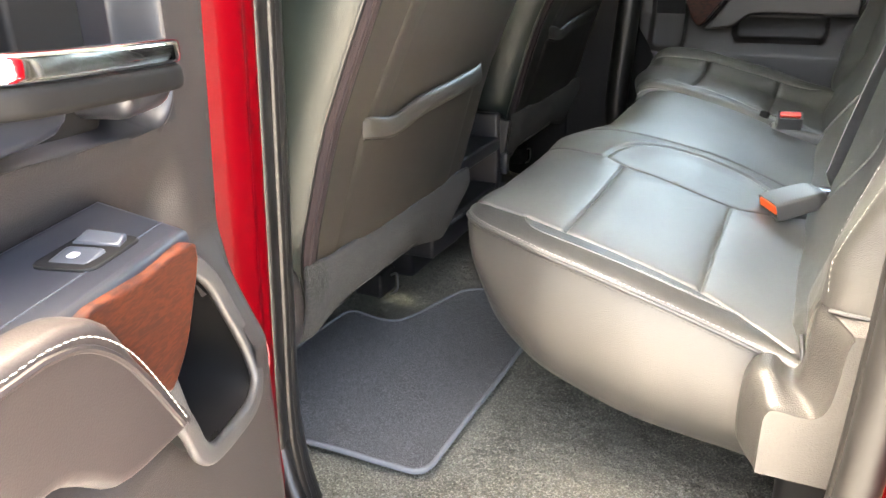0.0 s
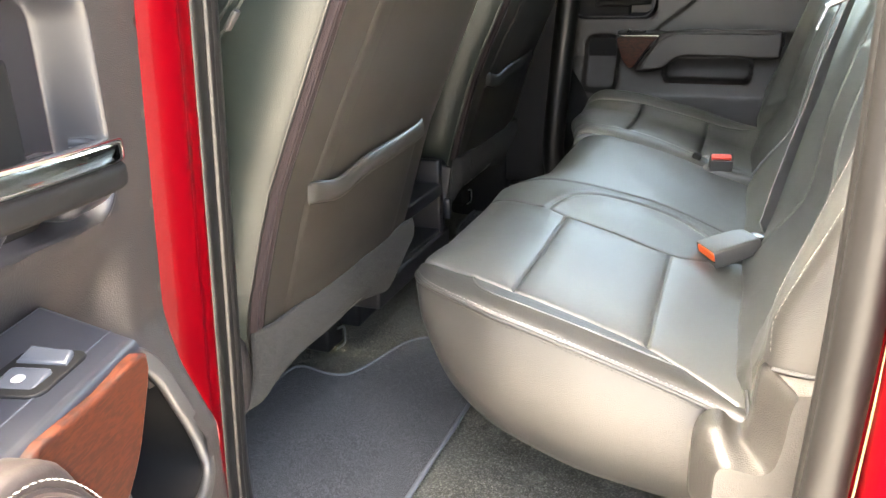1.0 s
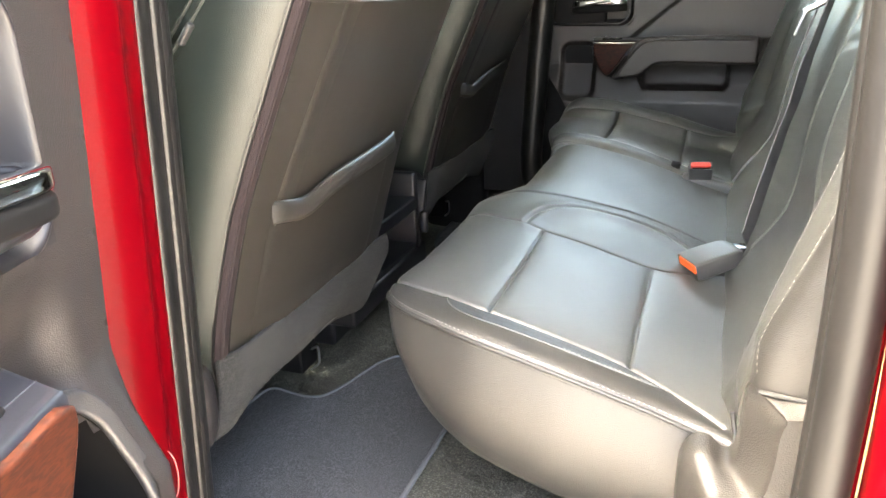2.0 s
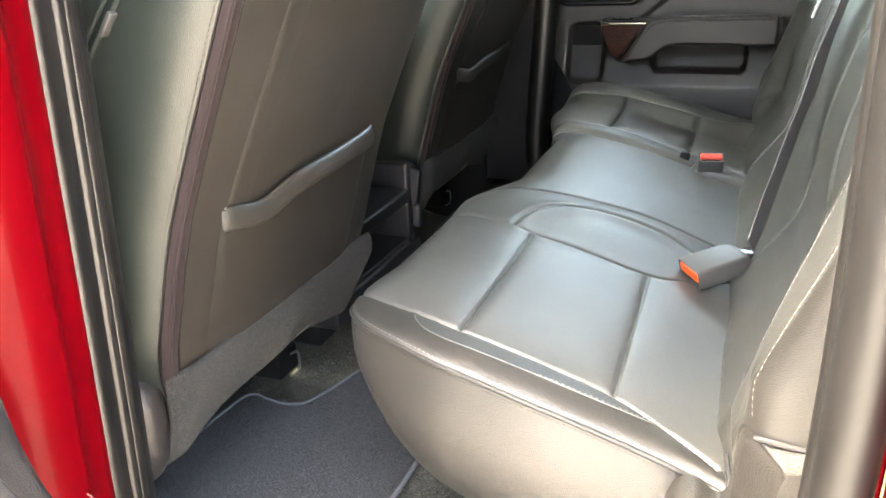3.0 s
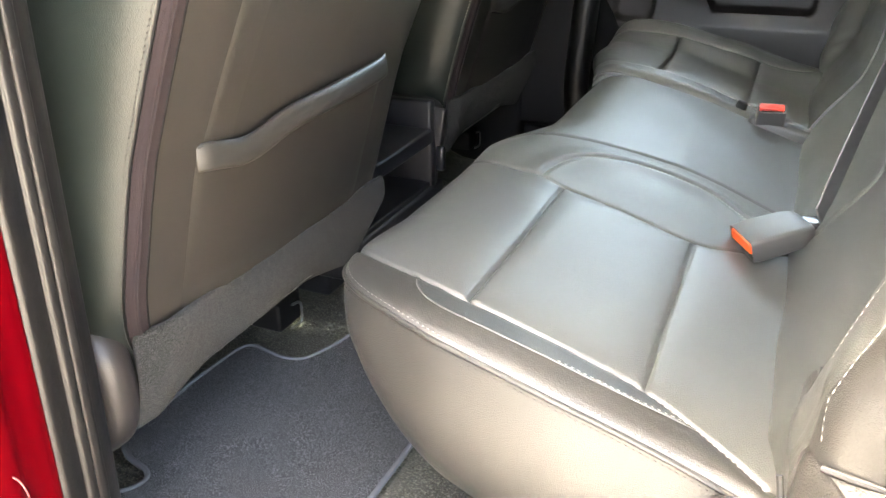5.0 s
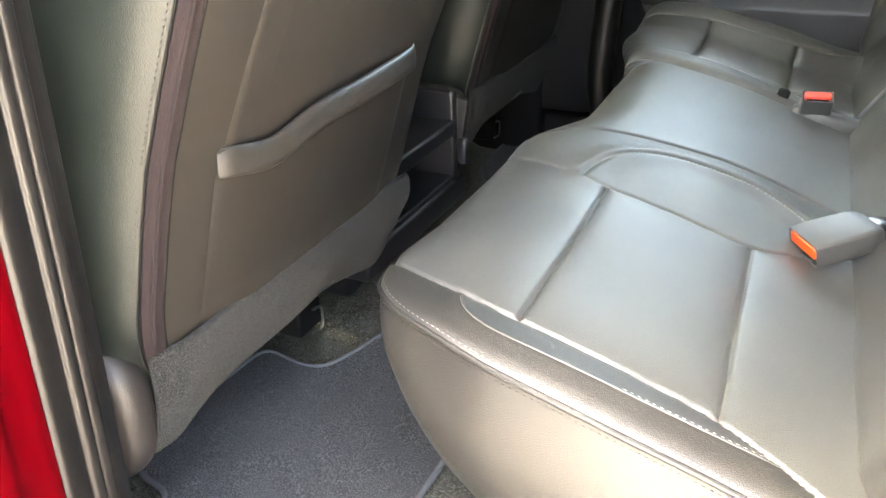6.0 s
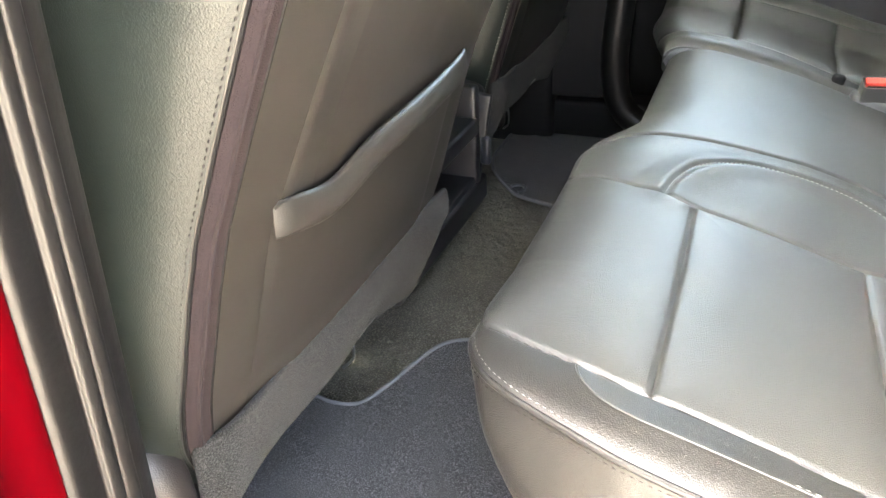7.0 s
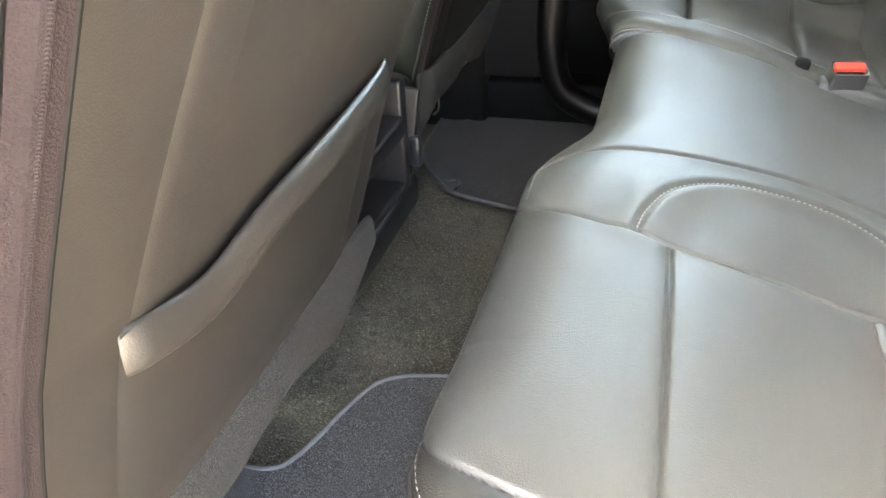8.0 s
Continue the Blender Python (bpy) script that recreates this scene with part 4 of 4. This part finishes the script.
        return 0.487 + 0.012 * u - 0.014 * math.exp(-((u - 0.15) / 0.13) ** 2) + 0.003 * max(0, (u - 0.9) / 0.1) ** 2
    def bag(u, v):
        y = 1.272 + (1.633 - 1.272) * u
        zt_ = hem_z(y)
        z = 0.29 + (zt_ - 0.29) * v
        out = 0.0070 * math.sin(math.pi * min(1, max(0, u)) ** 1.0) ** 0.35 * (0.35 + 0.65 * v)
        return (back_surface(y, z) + 0.0010 + out, y, z)
    part("map_pocket", grid(46, 24, bag), BACKVINYL, ob, "sagging vinyl map pocket", angle=80)
    hem = []
    for i in range(47):
        x, y, z = bag(i / 46, 1.0)
        hem.append(Vector((x + 0.001, y, z - 0.012)))
    hv, hf = sweep(hem, circle(0.0145, 14, 0.42, 1.0), (0, 0, 1))
    for i in range(47):
        k = max(0.12, math.sin(math.pi * min(max(i / 46, 0.0), 1.0)) ** 0.30)
        for j in range(14):
            v = hv[i * 14 + j]
            hv[i * 14 + j] = hem[i] + Vector(((v.x - hem[i].x) * k - 0.004 * (1 - k), v.y - hem[i].y, v.z - hem[i].z))
    part("pocket_hem", (hv, hf), BACKVINYL, ob, "padded pocket hem", angle=80)
    # The seam's shadow line below the hem, put in as a dark tube.
    part("seam", tube([Vector((bag(i / 46, 0.86)[0] - 0.0002, bag(i / 46, 1.0)[1], bag(i / 46, 1.0)[2] - 0.0285)) for i in range(1, 46)], 0.0014, 6), DARKTHREAD, ob, "dark tube for the shadow line under the hem")
    # felt flap hanging at the bottom
    def flap(u, v, off):
        y = 1.218 + (1.716 - 1.218) * u
        rise = 0.05 * max(0, (u - 0.86) / 0.14) ** 1.6
        lo = 0.176 + 0.030 * math.sin(math.pi * min(1, u * 1.15)) + rise - 0.006 * math.exp(-(u / 0.05) ** 2)
        hi = 0.290 + 0.004 * math.sin(9 * u) * 0.5
        z = hi + (lo - hi) * v
        x = seat_x(z) + 0.006 + 0.010 * math.sin(math.pi * v) + 0.004 * math.sin(14 * u + 2 * v) - 0.012 * math.exp(-((u - 0) / 0.03) ** 2)
        return (x - off, y, z)
    a = grid(60, 14, lambda u, v: flap(u, v, 0))
    b = grid(60, 14, lambda u, v: flap(u, v, 0.009))
    rimline = [flap(i / 60, 0, 0.0045) for i in range(61)] + [flap(1, j / 14, 0.0045) for j in range(1, 15)] + [flap(1 - i / 60, 1, 0.0045) for i in range(1, 61)] + [flap(0, 1 - j / 14, 0.0045) for j in range(1, 14)]
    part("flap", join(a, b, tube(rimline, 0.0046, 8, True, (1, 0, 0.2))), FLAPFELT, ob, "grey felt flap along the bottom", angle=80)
    # recliner cover beside the hinge
    cov = [(p.x, p.y) for p in smooth_path([(x, z, 0) for x, z in ((-0.15, 0.14), (0.0, 0.146), (0.034, 0.158), (0.052, 0.185), (0.059, 0.22), (0.059, 0.258), (0.050, 0.288), (0.025, 0.305), (-0.02, 0.308), (-0.15, 0.30))], 4, True)]
    part("recliner_cover", prism(cov, -1.222, -1.174, lambda p, q, h: (p, -h, q), 0.022, 5), DOORPLASTIC, ob, "grained plastic hinge cover", angle=60)
    # seat cushion, rails and bracket
    part("cushion", block((-0.22, 1.456, 0.235), (0.50, 0.50, 0.16), 0.04), LEATHER, ob)
    for y in (1.235, 1.675):
        part("rail", block((-0.27, y, 0.075), (0.38, 0.045, 0.05), 0.006), DARKPLASTIC, ob, "black steel seat rail")
    # Added block: stops light leaking through below the seat.
    part("light_blocker", block((-0.30, 1.456, 0.085), (0.30, 0.40, 0.15), 0.012), DARKPLASTIC, ob, "added black block that stops light under the cushion")
    part("rear_bracket", block((-0.075, 1.618, 0.080), (0.060, 0.060, 0.050), 0.006), DARKPLASTIC, ob, "black rail end")
    part("wire", tube(smooth_path([(-0.036, 1.612, 0.098), (-0.034, 1.630, 0.094), (-0.033, 1.632, 0.076), (-0.034, 1.628, 0.060), (-0.040, 1.610, 0.056)], 6), 0.0022, 6), STEEL, ob)
    under(ob)
    return ob


seat = front_seat((0.0, 1.456, 0.0))
other = front_seat((0.0, 1.456, 0.0), THREAD)
other.location = (-0.060, 2 * YC - 1.456 + 0.01, 0.008)

# ---- centre console between the front seats ----
con = thing("console", "black plastic centre console with open cubby at the back", "console", at=(-0.2, 1.96, 0.0))
def plate(name, lo, hi, mat=CUP, r=0.006, turn=(0, 0, 0), label=""):
    return part(name, block([(a + b) / 2 for a, b in zip(lo, hi)], [b - a for a, b in zip(lo, hi)], r, turn), mat, con, label)
plate("pedestal", (-0.42, 1.80, 0.0), (-0.09, 2.05, 0.10), CUP, 0.012)
plate("base", (-0.42, 1.72, 0.092), (0.002, 2.118, 0.142), CUP, 0.008)
plate("ledge", (-0.16, 1.785, 0.140), (-0.004, 2.067, 0.152), CUP, 0.003)
plate("side_wall", (-0.42, 2.065, 0.13), (0.0, 2.088, 0.315), CUP)
plate("side_wall", (-0.42, 1.765, 0.13), (0.0, 1.788, 0.315), CUP)
plate("shelf", (-0.42, 1.785, 0.232), (0.004, 2.067, 0.262), CUP, 0.005, label="black plastic shelf lip")
plate("back_wall", (-0.16, 1.785, 0.13), (-0.14, 2.067, 0.315), PLASTIC)
plate("hinge_strip", (-0.035, 2.084, 0.12), (0.008, 2.096, 0.300), CUP, 0.004, (0, 9, 0))
plate("knob", (0.0, 2.078, 0.170), (0.020, 2.094, 0.222), GLOSSBLACK, 0.007, label="grey oval release knob")
seat_mid = smooth_path([(-0.30, 0, 0.40), (-0.06, 0, 0.395), (0.01, 0, 0.43), (0.045, 0, 0.52), (0.06, 0, 0.62), (0.05, 0, 0.70), (-0.02, 0, 0.74)], 6)
prof_mid = [(p.x, p.z) for p in seat_mid] + [(-0.14, 0.72), (-0.12, 0.55), (-0.30, 0.36)]
part("armrest", prism([(x - 0.095, z - 0.075) for x, z in prof_mid], -2.095, -1.775, lambda p, q, h: (p, -h, q), 0.03, 5), LEATHER, con, "black leather folding armrest", angle=70)
part("stitching", stitches([Vector((p.x - 0.094, 2.062, p.z - 0.075)) for p in seat_mid[6:]], 0.006, 0.0044, 0.0008), THREAD, con, "pale armrest stitching")
under(con)

# ---- floor mats ----
MAT = flat_path([(0.2365, 1.232), (0.238, 1.45), (0.236, 1.70), (0.225, 1.775), (0.180, 1.790), (0.120, 1.782), (0.075, 1.770), (0.045, 1.745), (0.022, 1.690), (0.008, 1.640), (-0.012, 1.596), (-0.045, 1.586), (-0.080, 1.592), (-0.112, 1.597), (-0.130, 1.575), (-0.136, 1.49), (-0.132, 1.40), (-0.126, 1.330), (-0.100, 1.305), (-0.062, 1.295), (-0.046, 1.280), (-0.052, 1.258), (-0.075, 1.235), (-0.078, 1.215), (-0.055, 1.203), (0.06, 1.206), (0.16, 1.206), (0.208, 1.2065), (0.222, 1.209), (0.232, 1.217)], 4)


FARMAT = flat_path([(0.225, 2.30), (0.232, 2.45), (0.225, 2.675), (0.10, 2.683), (-0.019, 2.684), (-0.030, 2.655), (-0.05, 2.640), (-0.08, 2.655), (-0.108, 2.655), (-0.112, 2.60), (-0.108, 2.485), (-0.075, 2.40), (-0.02, 2.325), (0.02, 2.292), (0.12, 2.268), (0.19, 2.262)], 4)


def mat_cells(outline, cx, cy):
    """A fine flat sheet inside the outline, sagging a little, with its rim."""
    def z(x, y): return 0.012 + 0.0015 * math.sin(x * 17 + y * 5) * math.sin(y * 13) + max(0, carpet_height(x, y) + 0.004)
    loop = [Vector((x, y, 0)) for x, y in outline]
    loop.append(loop[0])
    rings = 12
    vs, fs = [], []
    n = len(loop) - 1
    for r in range(rings + 1):
        k = r / rings
        for p in loop[:-1]:
            x, y = cx + (p.x - cx) * k, cy + (p.y - cy) * k
            vs.append((x, y, z(x, y)))
    for r in range(rings):
        fs += [(r * n + i, r * n + (i + 1) % n, (r + 1) * n + (i + 1) % n, (r + 1) * n + i) for i in range(n)]
    rim = [(p.x, p.y, z(p.x, p.y)) for p in loop[:-1]]
    return (vs, fs), rim


def floor_mat(outline, at, label):
    ob = thing("floor_mat", label, "floor mat", "rear floor mats", at=at)
    sheet, rim = mat_cells(outline, at[0], at[1])
    part("felt", sheet, MATFELT, ob)
    part("binding", tube([Vector(p) + Vector((0, 0, -0.0015)) for p in rim], 0.0042, 8, True), BINDING, ob, "stitched edge binding")
    under(ob)
    return ob


floor_mat(MAT, (0.06, 1.45, 0), "dark grey felt floor mat with bound wavy edge")
floor_mat(FARMAT, (0.06, 2.45, 0), "dark grey felt floor mat at the far side")
ring = thing("floor_mat_anchor", "pale plastic mat anchor ring on the carpet", "mat anchor", at=(0.0, 2.31, 0.01))
part("ring", tube([Vector((0.0 + 0.016 * math.cos(a), 2.315 + 0.020 * math.sin(a), 0.020)) for a in [math.pi * (-0.35 + 1.25 * i / 14) for i in range(15)]], 0.0035, 8), SILVERGREY, ring)
under(ring)


# ---- rear doors ----
def in_box(u, z, u0, u1, z0, z1, r, soft):
    """1 inside a rounded rectangle, falling to 0 over a soft rim."""
    du = max(u0 + r - u, u - (u1 - r), 0)
    dz = max(z0 + r - z, z - (z1 - r), 0)
    d = math.hypot(du, dz) - r if (du > 0 or dz > 0) else -min(u - u0, u1 - u, z - z0, z1 - z)
    t = max(0, min(1, 0.5 - d / soft))
    return t * t * (3 - 2 * t)


def panel_depth(u, z, near=True):
    n, zc = 0.0, z
    if near:
        zc = z - 0.085 * max(0, u - 0.02)
        t = max(0, min(1, (u + 0.03) / 0.045))
        n -= 0.014 * t * t * (3 - 2 * t) * in_box(u, z, -0.2, 0.30, 0.40, 0.535, 0.03, 0.05)
    else:
        n -= 0.016 * in_box(u, z, 0.025, 0.118, 0.375, 0.525, 0.025, 0.012)
    n -= 0.040 * in_box(u, zc, -0.016, 0.215, 0.580, 0.742, 0.030, 0.020)
    n += 0.006 * in_box(u, zc, -0.024, 0.223, 0.572, 0.750, 0.035, 0.010)
    n += 0.045 * max(0, min(1, (0.47 - z) / 0.10)) * max(0, min(1, (u + 0.078) / 0.03))
    n -= 0.035 * in_box(u, z, 0.250, 0.480, 0.405, 0.472, 0.020, 0.010)
    n += 0.010 * max(0, min(1, 0.5 + (0.79 * (u - 0.235) - (z - 0.555)) / 0.012)) * max(0, min(1, (z - 0.52) / 0.02))
    return n


BIN = [(0.026, 0.018, 0.472), (-0.001, 0.022, 0.447), (-0.014, 0.028, 0.413), (-0.026, 0.035, 0.372), (-0.022, 0.043, 0.342), (0.004, 0.049, 0.331), (0.043, 0.053, 0.334), (0.088, 0.058, 0.344), (0.112, 0.062, 0.362), (0.128, 0.066, 0.391), (0.140, 0.068, 0.416), (0.135, 0.060, 0.450), (0.085, 0.035, 0.480)]


def in_bin(u, z):
    """Whether a place of the panel lies in the bin's mouth."""
    inside = False
    u, z = 0.045 + (u - 0.045) * 1.02, 0.405 + (z - 0.405) * 1.02
    for (u0, _, z0), (u1, _, z1) in zip(BIN, BIN[1:] + BIN[:1]):
        if (z0 > z) != (z1 > z) and u < u0 + (u1 - u0) * (z - z0) / (z1 - z0):
            inside = not inside
    return inside


def rear_door(label, f, at, near):
    ob = thing("car_door", label, "car door", "rear doors", at=at)
    z0, z1 = 0.05, 0.78 if near else 0.74

    def edge(z): return -0.062 - 0.13 * max(0, z - 0.43) if near else -0.035 + 0.065 * min(1, max(0, (0.465 - z) / 0.085)) + 0.5 * max(0, 0.38 - z)

    def face(a, b):
        z = z0 + (z1 - z0) * b
        u = edge(z) + (0.80 - edge(z)) * a
        return f(u, panel_depth(u, z, near), z)
    sheet = grid(150, 130, face)
    keep = []
    for q in sheet[1]:
        i, j = divmod(q[0], 131)
        z = z0 + (z1 - z0) * (j + 0.5) / 130
        u = edge(z) + (0.80 - edge(z)) * (i + 0.5) / 150
        if -0.014 < u < 0.213 and 0.585 < z - (0.085 * max(0, u - 0.02) if near else 0) < 0.740:
            continue
        if not near or not in_bin(edge(z) + (0.80 - edge(z)) * (i + 0.5) / 150, z):
            keep.append(q)
    part("inner_panel", join((sheet[0], keep), grid(4, 60, lambda a, b: f(edge(z0 + (z1 - z0) * b), panel_depth(edge(z0), z0 + (z1 - z0) * b) * (1 - a) - 0.006 * a, z0 + (z1 - z0) * b))), DOORPLASTIC, ob, "grained charcoal inner panel", angle=50)
    part("outer_shell", prism([(-0.075 if near else -0.02, -0.15), (0.85, -0.15), (0.85, z1), (-0.16 if near else -0.02, z1), (-0.12 if near else -0.02, 0.55)], -0.19, -0.085, lambda p, q, h: f(p, h, q), 0.015), REDPAINT, ob, "glossy red painted outer shell")
    # pull handle: a bright bar over a grey lever, set in the hollow
    hs = [(0.014, 0.002, 0.631), (0.026, 0.030, 0.633), (0.050, 0.043, 0.636), (0.12, 0.048, 0.642), (0.19, 0.046, 0.648), (0.216, 0.030, 0.651)]
    if not near:
        hs = [(u * 0.72 + 0.046, n * 0.6, 0.634 + 0.3 * (z - 0.634)) for u, n, z in hs]
    bar = smooth_path([f(u, n, z) for u, n, z in hs], 6)
    part("handle_bar", sweep(bar, rounded(0.016, 0.0165, 0.004, 3), (0, 0, 1)), CHROME, ob, "polished chrome handle bar")
    low = smooth_path([f(u, n - 0.001, z - 0.0172) for u, n, z in hs], 6)
    part("handle_grip", sweep(low, rounded(0.017, 0.0175, 0.005, 3), (0, 0, 1)), DARKPLASTIC, ob, "dark grey lower grip")
    if near:
        part("lock_lever", prism([(-0.036, 0.012), (-0.035, 0.004), (-0.030, -0.005), (-0.020, -0.0105), (-0.005, -0.012), (0.030, -0.012), (0.036, -0.006), (0.036, 0.012)], -0.03, 0.040, lambda p, q, h: f(0.182 + p, h, 0.6165 + q), 0.006, 5), GLOSSBLACK, ob, "dark lock lever")
    if near:
        part("handle_foot", prism(rounded(0.070, 0.038, 0.0185, 6), -0.035, 0.030, lambda p, q, h: f(0.046 + p, h, 0.6115 + q), 0.017, 6), SATIN, ob, "satin grey handle foot")
        part("latch_housing", prism(rounded(0.070, 0.115, 0.006, 3), -0.038, -0.012, lambda p, q, h: f(0.085 + p, h, 0.640 + q), 0.004), DARKPLASTIC, ob, "matt dark latch housing in the cup")

    def cup(a, b):
        u = -0.024 + 0.247 * a
        z = 0.573 + 0.176 * b + (0.085 * max(0, u - 0.02) if near else 0)
        return f(u, panel_depth(u, z, near) + 0.0018, z)
    part("handle_cup", grid(180, 150, cup), CUP, ob, "smooth dark handle cup", angle=60)
    # armrest: switch plate on top, wood at its front, stitched pad behind
    top_poly = [(0.080 if near else 0.112, -0.005), (0.124, 0.086), (0.30, 0.090), (0.545, 0.090), (0.56, -0.005)]
    part("switch_plate", prism(top_poly, 0.500, 0.541, lambda p, q, h: f(p, q, h), 0.006), GLOSSBLACK, ob, "dark satin switch plate")
    part("wood_trim", prism([(p.x, p.y) for p in smooth_path([(u, z, 0) for u, z in ((0.128, 0.532), (0.18, 0.535), (0.242, 0.538), (0.222, 0.518), (0.196, 0.482), (0.168, 0.448), (0.150, 0.458), (0.136, 0.485))], 4, True)], 0.02, 0.093, lambda p, q, h: f(p, h - 0.12 * (0.53 - q), q), 0.003), WOOD, ob, "dark red burl wood veneer")
    pad = [(p.x, p.y) for p in smooth_path([(u, z, 0) for u, z in ((0.246, 0.541), (0.30, 0.551), (0.42, 0.553), (0.53, 0.551), (0.548, 0.540), (0.548, 0.495), (0.535, 0.480), (0.42, 0.482), (0.31, 0.482), (0.280, 0.470), (0.255, 0.450), (0.215, 0.443), (0.182, 0.443), (0.196, 0.468), (0.222, 0.506))], 4, True)]
    part("arm_pad", prism(pad, 0.078, 0.108, lambda p, q, h: f(p, h, q), 0.008, 4), PADLEATHER, ob, "padded leather armrest with pale stitching", angle=60)
    st = smooth_path([f(u, 0.109, z) for u, z in ((0.193, 0.451), (0.218, 0.496), (0.236, 0.521), (0.257, 0.538), (0.279, 0.545), (0.305, 0.547), (0.42, 0.549), (0.53, 0.547))], 8)
    if near:
        part("stitching", stitches(st, 0.0054, 0.0046, 0.0005, slant=0.3), THREAD, ob)
    part("groove", tube([f(u, 0.066, 0.5412) for u in (0.118, 0.30, 0.54)], 0.0005, 6), SILVERGREY, ob)
    part("seam", tube(smooth_path([f(u, 0.1075, z) for u, z in ((0.196, 0.449), (0.222, 0.4925), (0.2395, 0.5165), (0.2595, 0.533), (0.281, 0.5400), (0.3075, 0.542), (0.42, 0.544), (0.53, 0.542))], 6), 0.0024, 8), PADLEATHER, ob)
    # window switch
    part("switch_bezel", prism(rounded(0.052, 0.040, 0.008, 3), 0.540, 0.5428, lambda p, q, h: f(0.172 + p, 0.050 + q, h), 0.0012), DARKPLASTIC, ob)
    part("window_switch", prism(rounded(0.026, 0.026, 0.004, 3), 0.541, 0.5452, lambda p, q, h: f(0.184 + p, 0.050 + q, h - 0.12 * (p + 0.013)), 0.002), SILVERGREY, ob, "silver-grey window switch")
    part("switch_flag", prism([(-0.007, -0.014), (0.006, -0.016), (0.007, 0.015), (-0.004, 0.013)], 0.541, 0.5465, lambda p, q, h: f(0.158 + p, 0.051 + q, h - 0.3 * p), 0.002), SILVERGREY, ob)
    if not near:
        rim = [f(0.10 + p, 0.009, 0.655 + q) for p, q in rounded(0.225, 0.150, 0.035, 5)]
        part("cup_rim", tube(rim, 0.0022, 6, True, (0, 1, 0)), GLOSSBLACK, ob, "polished rim round the handle cup")
        part("trim_strip", tube([f(u, 0.094, 0.5345) for u in (0.128, 0.18, 0.238)], 0.0028, 6), CHROME, ob, "thin bright strip over the wood")
    part("switch_mark", prism(rounded(0.007, 0.006, 0.002, 2), 0.5440, 0.5454, lambda p, q, h: f(0.184 + p, 0.050 + q, h), 0.0005), WHITE, ob, "white printed mark")
    # storage bin ahead of the armrest, with a pale rounded lip
    if near:
        inward = Vector(f(0, 1, 0)) - Vector(f(0, 0, 0))
        lip = smooth_path([f(*p) for p in BIN], 5, True)
        part("bin_lip", sweep(lip, rounded(0.017, 0.008, 0.0035, 3), inward, True), PLASTIC, ob, "grey rounded bin lip")
        k = len(lip)
        wall = [p for p in lip] + [p - inward * 0.11 for p in lip]
        part("bin_inside", (wall, [(i, (i + 1) % k, k + (i + 1) % k, k + i) for i in range(k)] + [[k + i for i in range(k)]]), DARKPLASTIC, ob, "black storage bin inside")
    under(ob)
    return ob


DU, DN, DO = Vector((0.24, -0.97, 0)).normalized(), Vector((0.97, 0.24, 0)).normalized(), Vector((0.20, 0.865, 0))
rear_door("open red rear door with black leather armrest and wood trim", lambda u, n, z: DO + DU * u + DN * n + Vector((0, 0, z)), (0.25, 0.7, 0.05), True)
rear_door("closed far rear door with black armrest and wood trim", lambda u, n, z: Vector((0.165 + u, 2.785 - n, z)), (0.5, 2.75, 0.05), False)
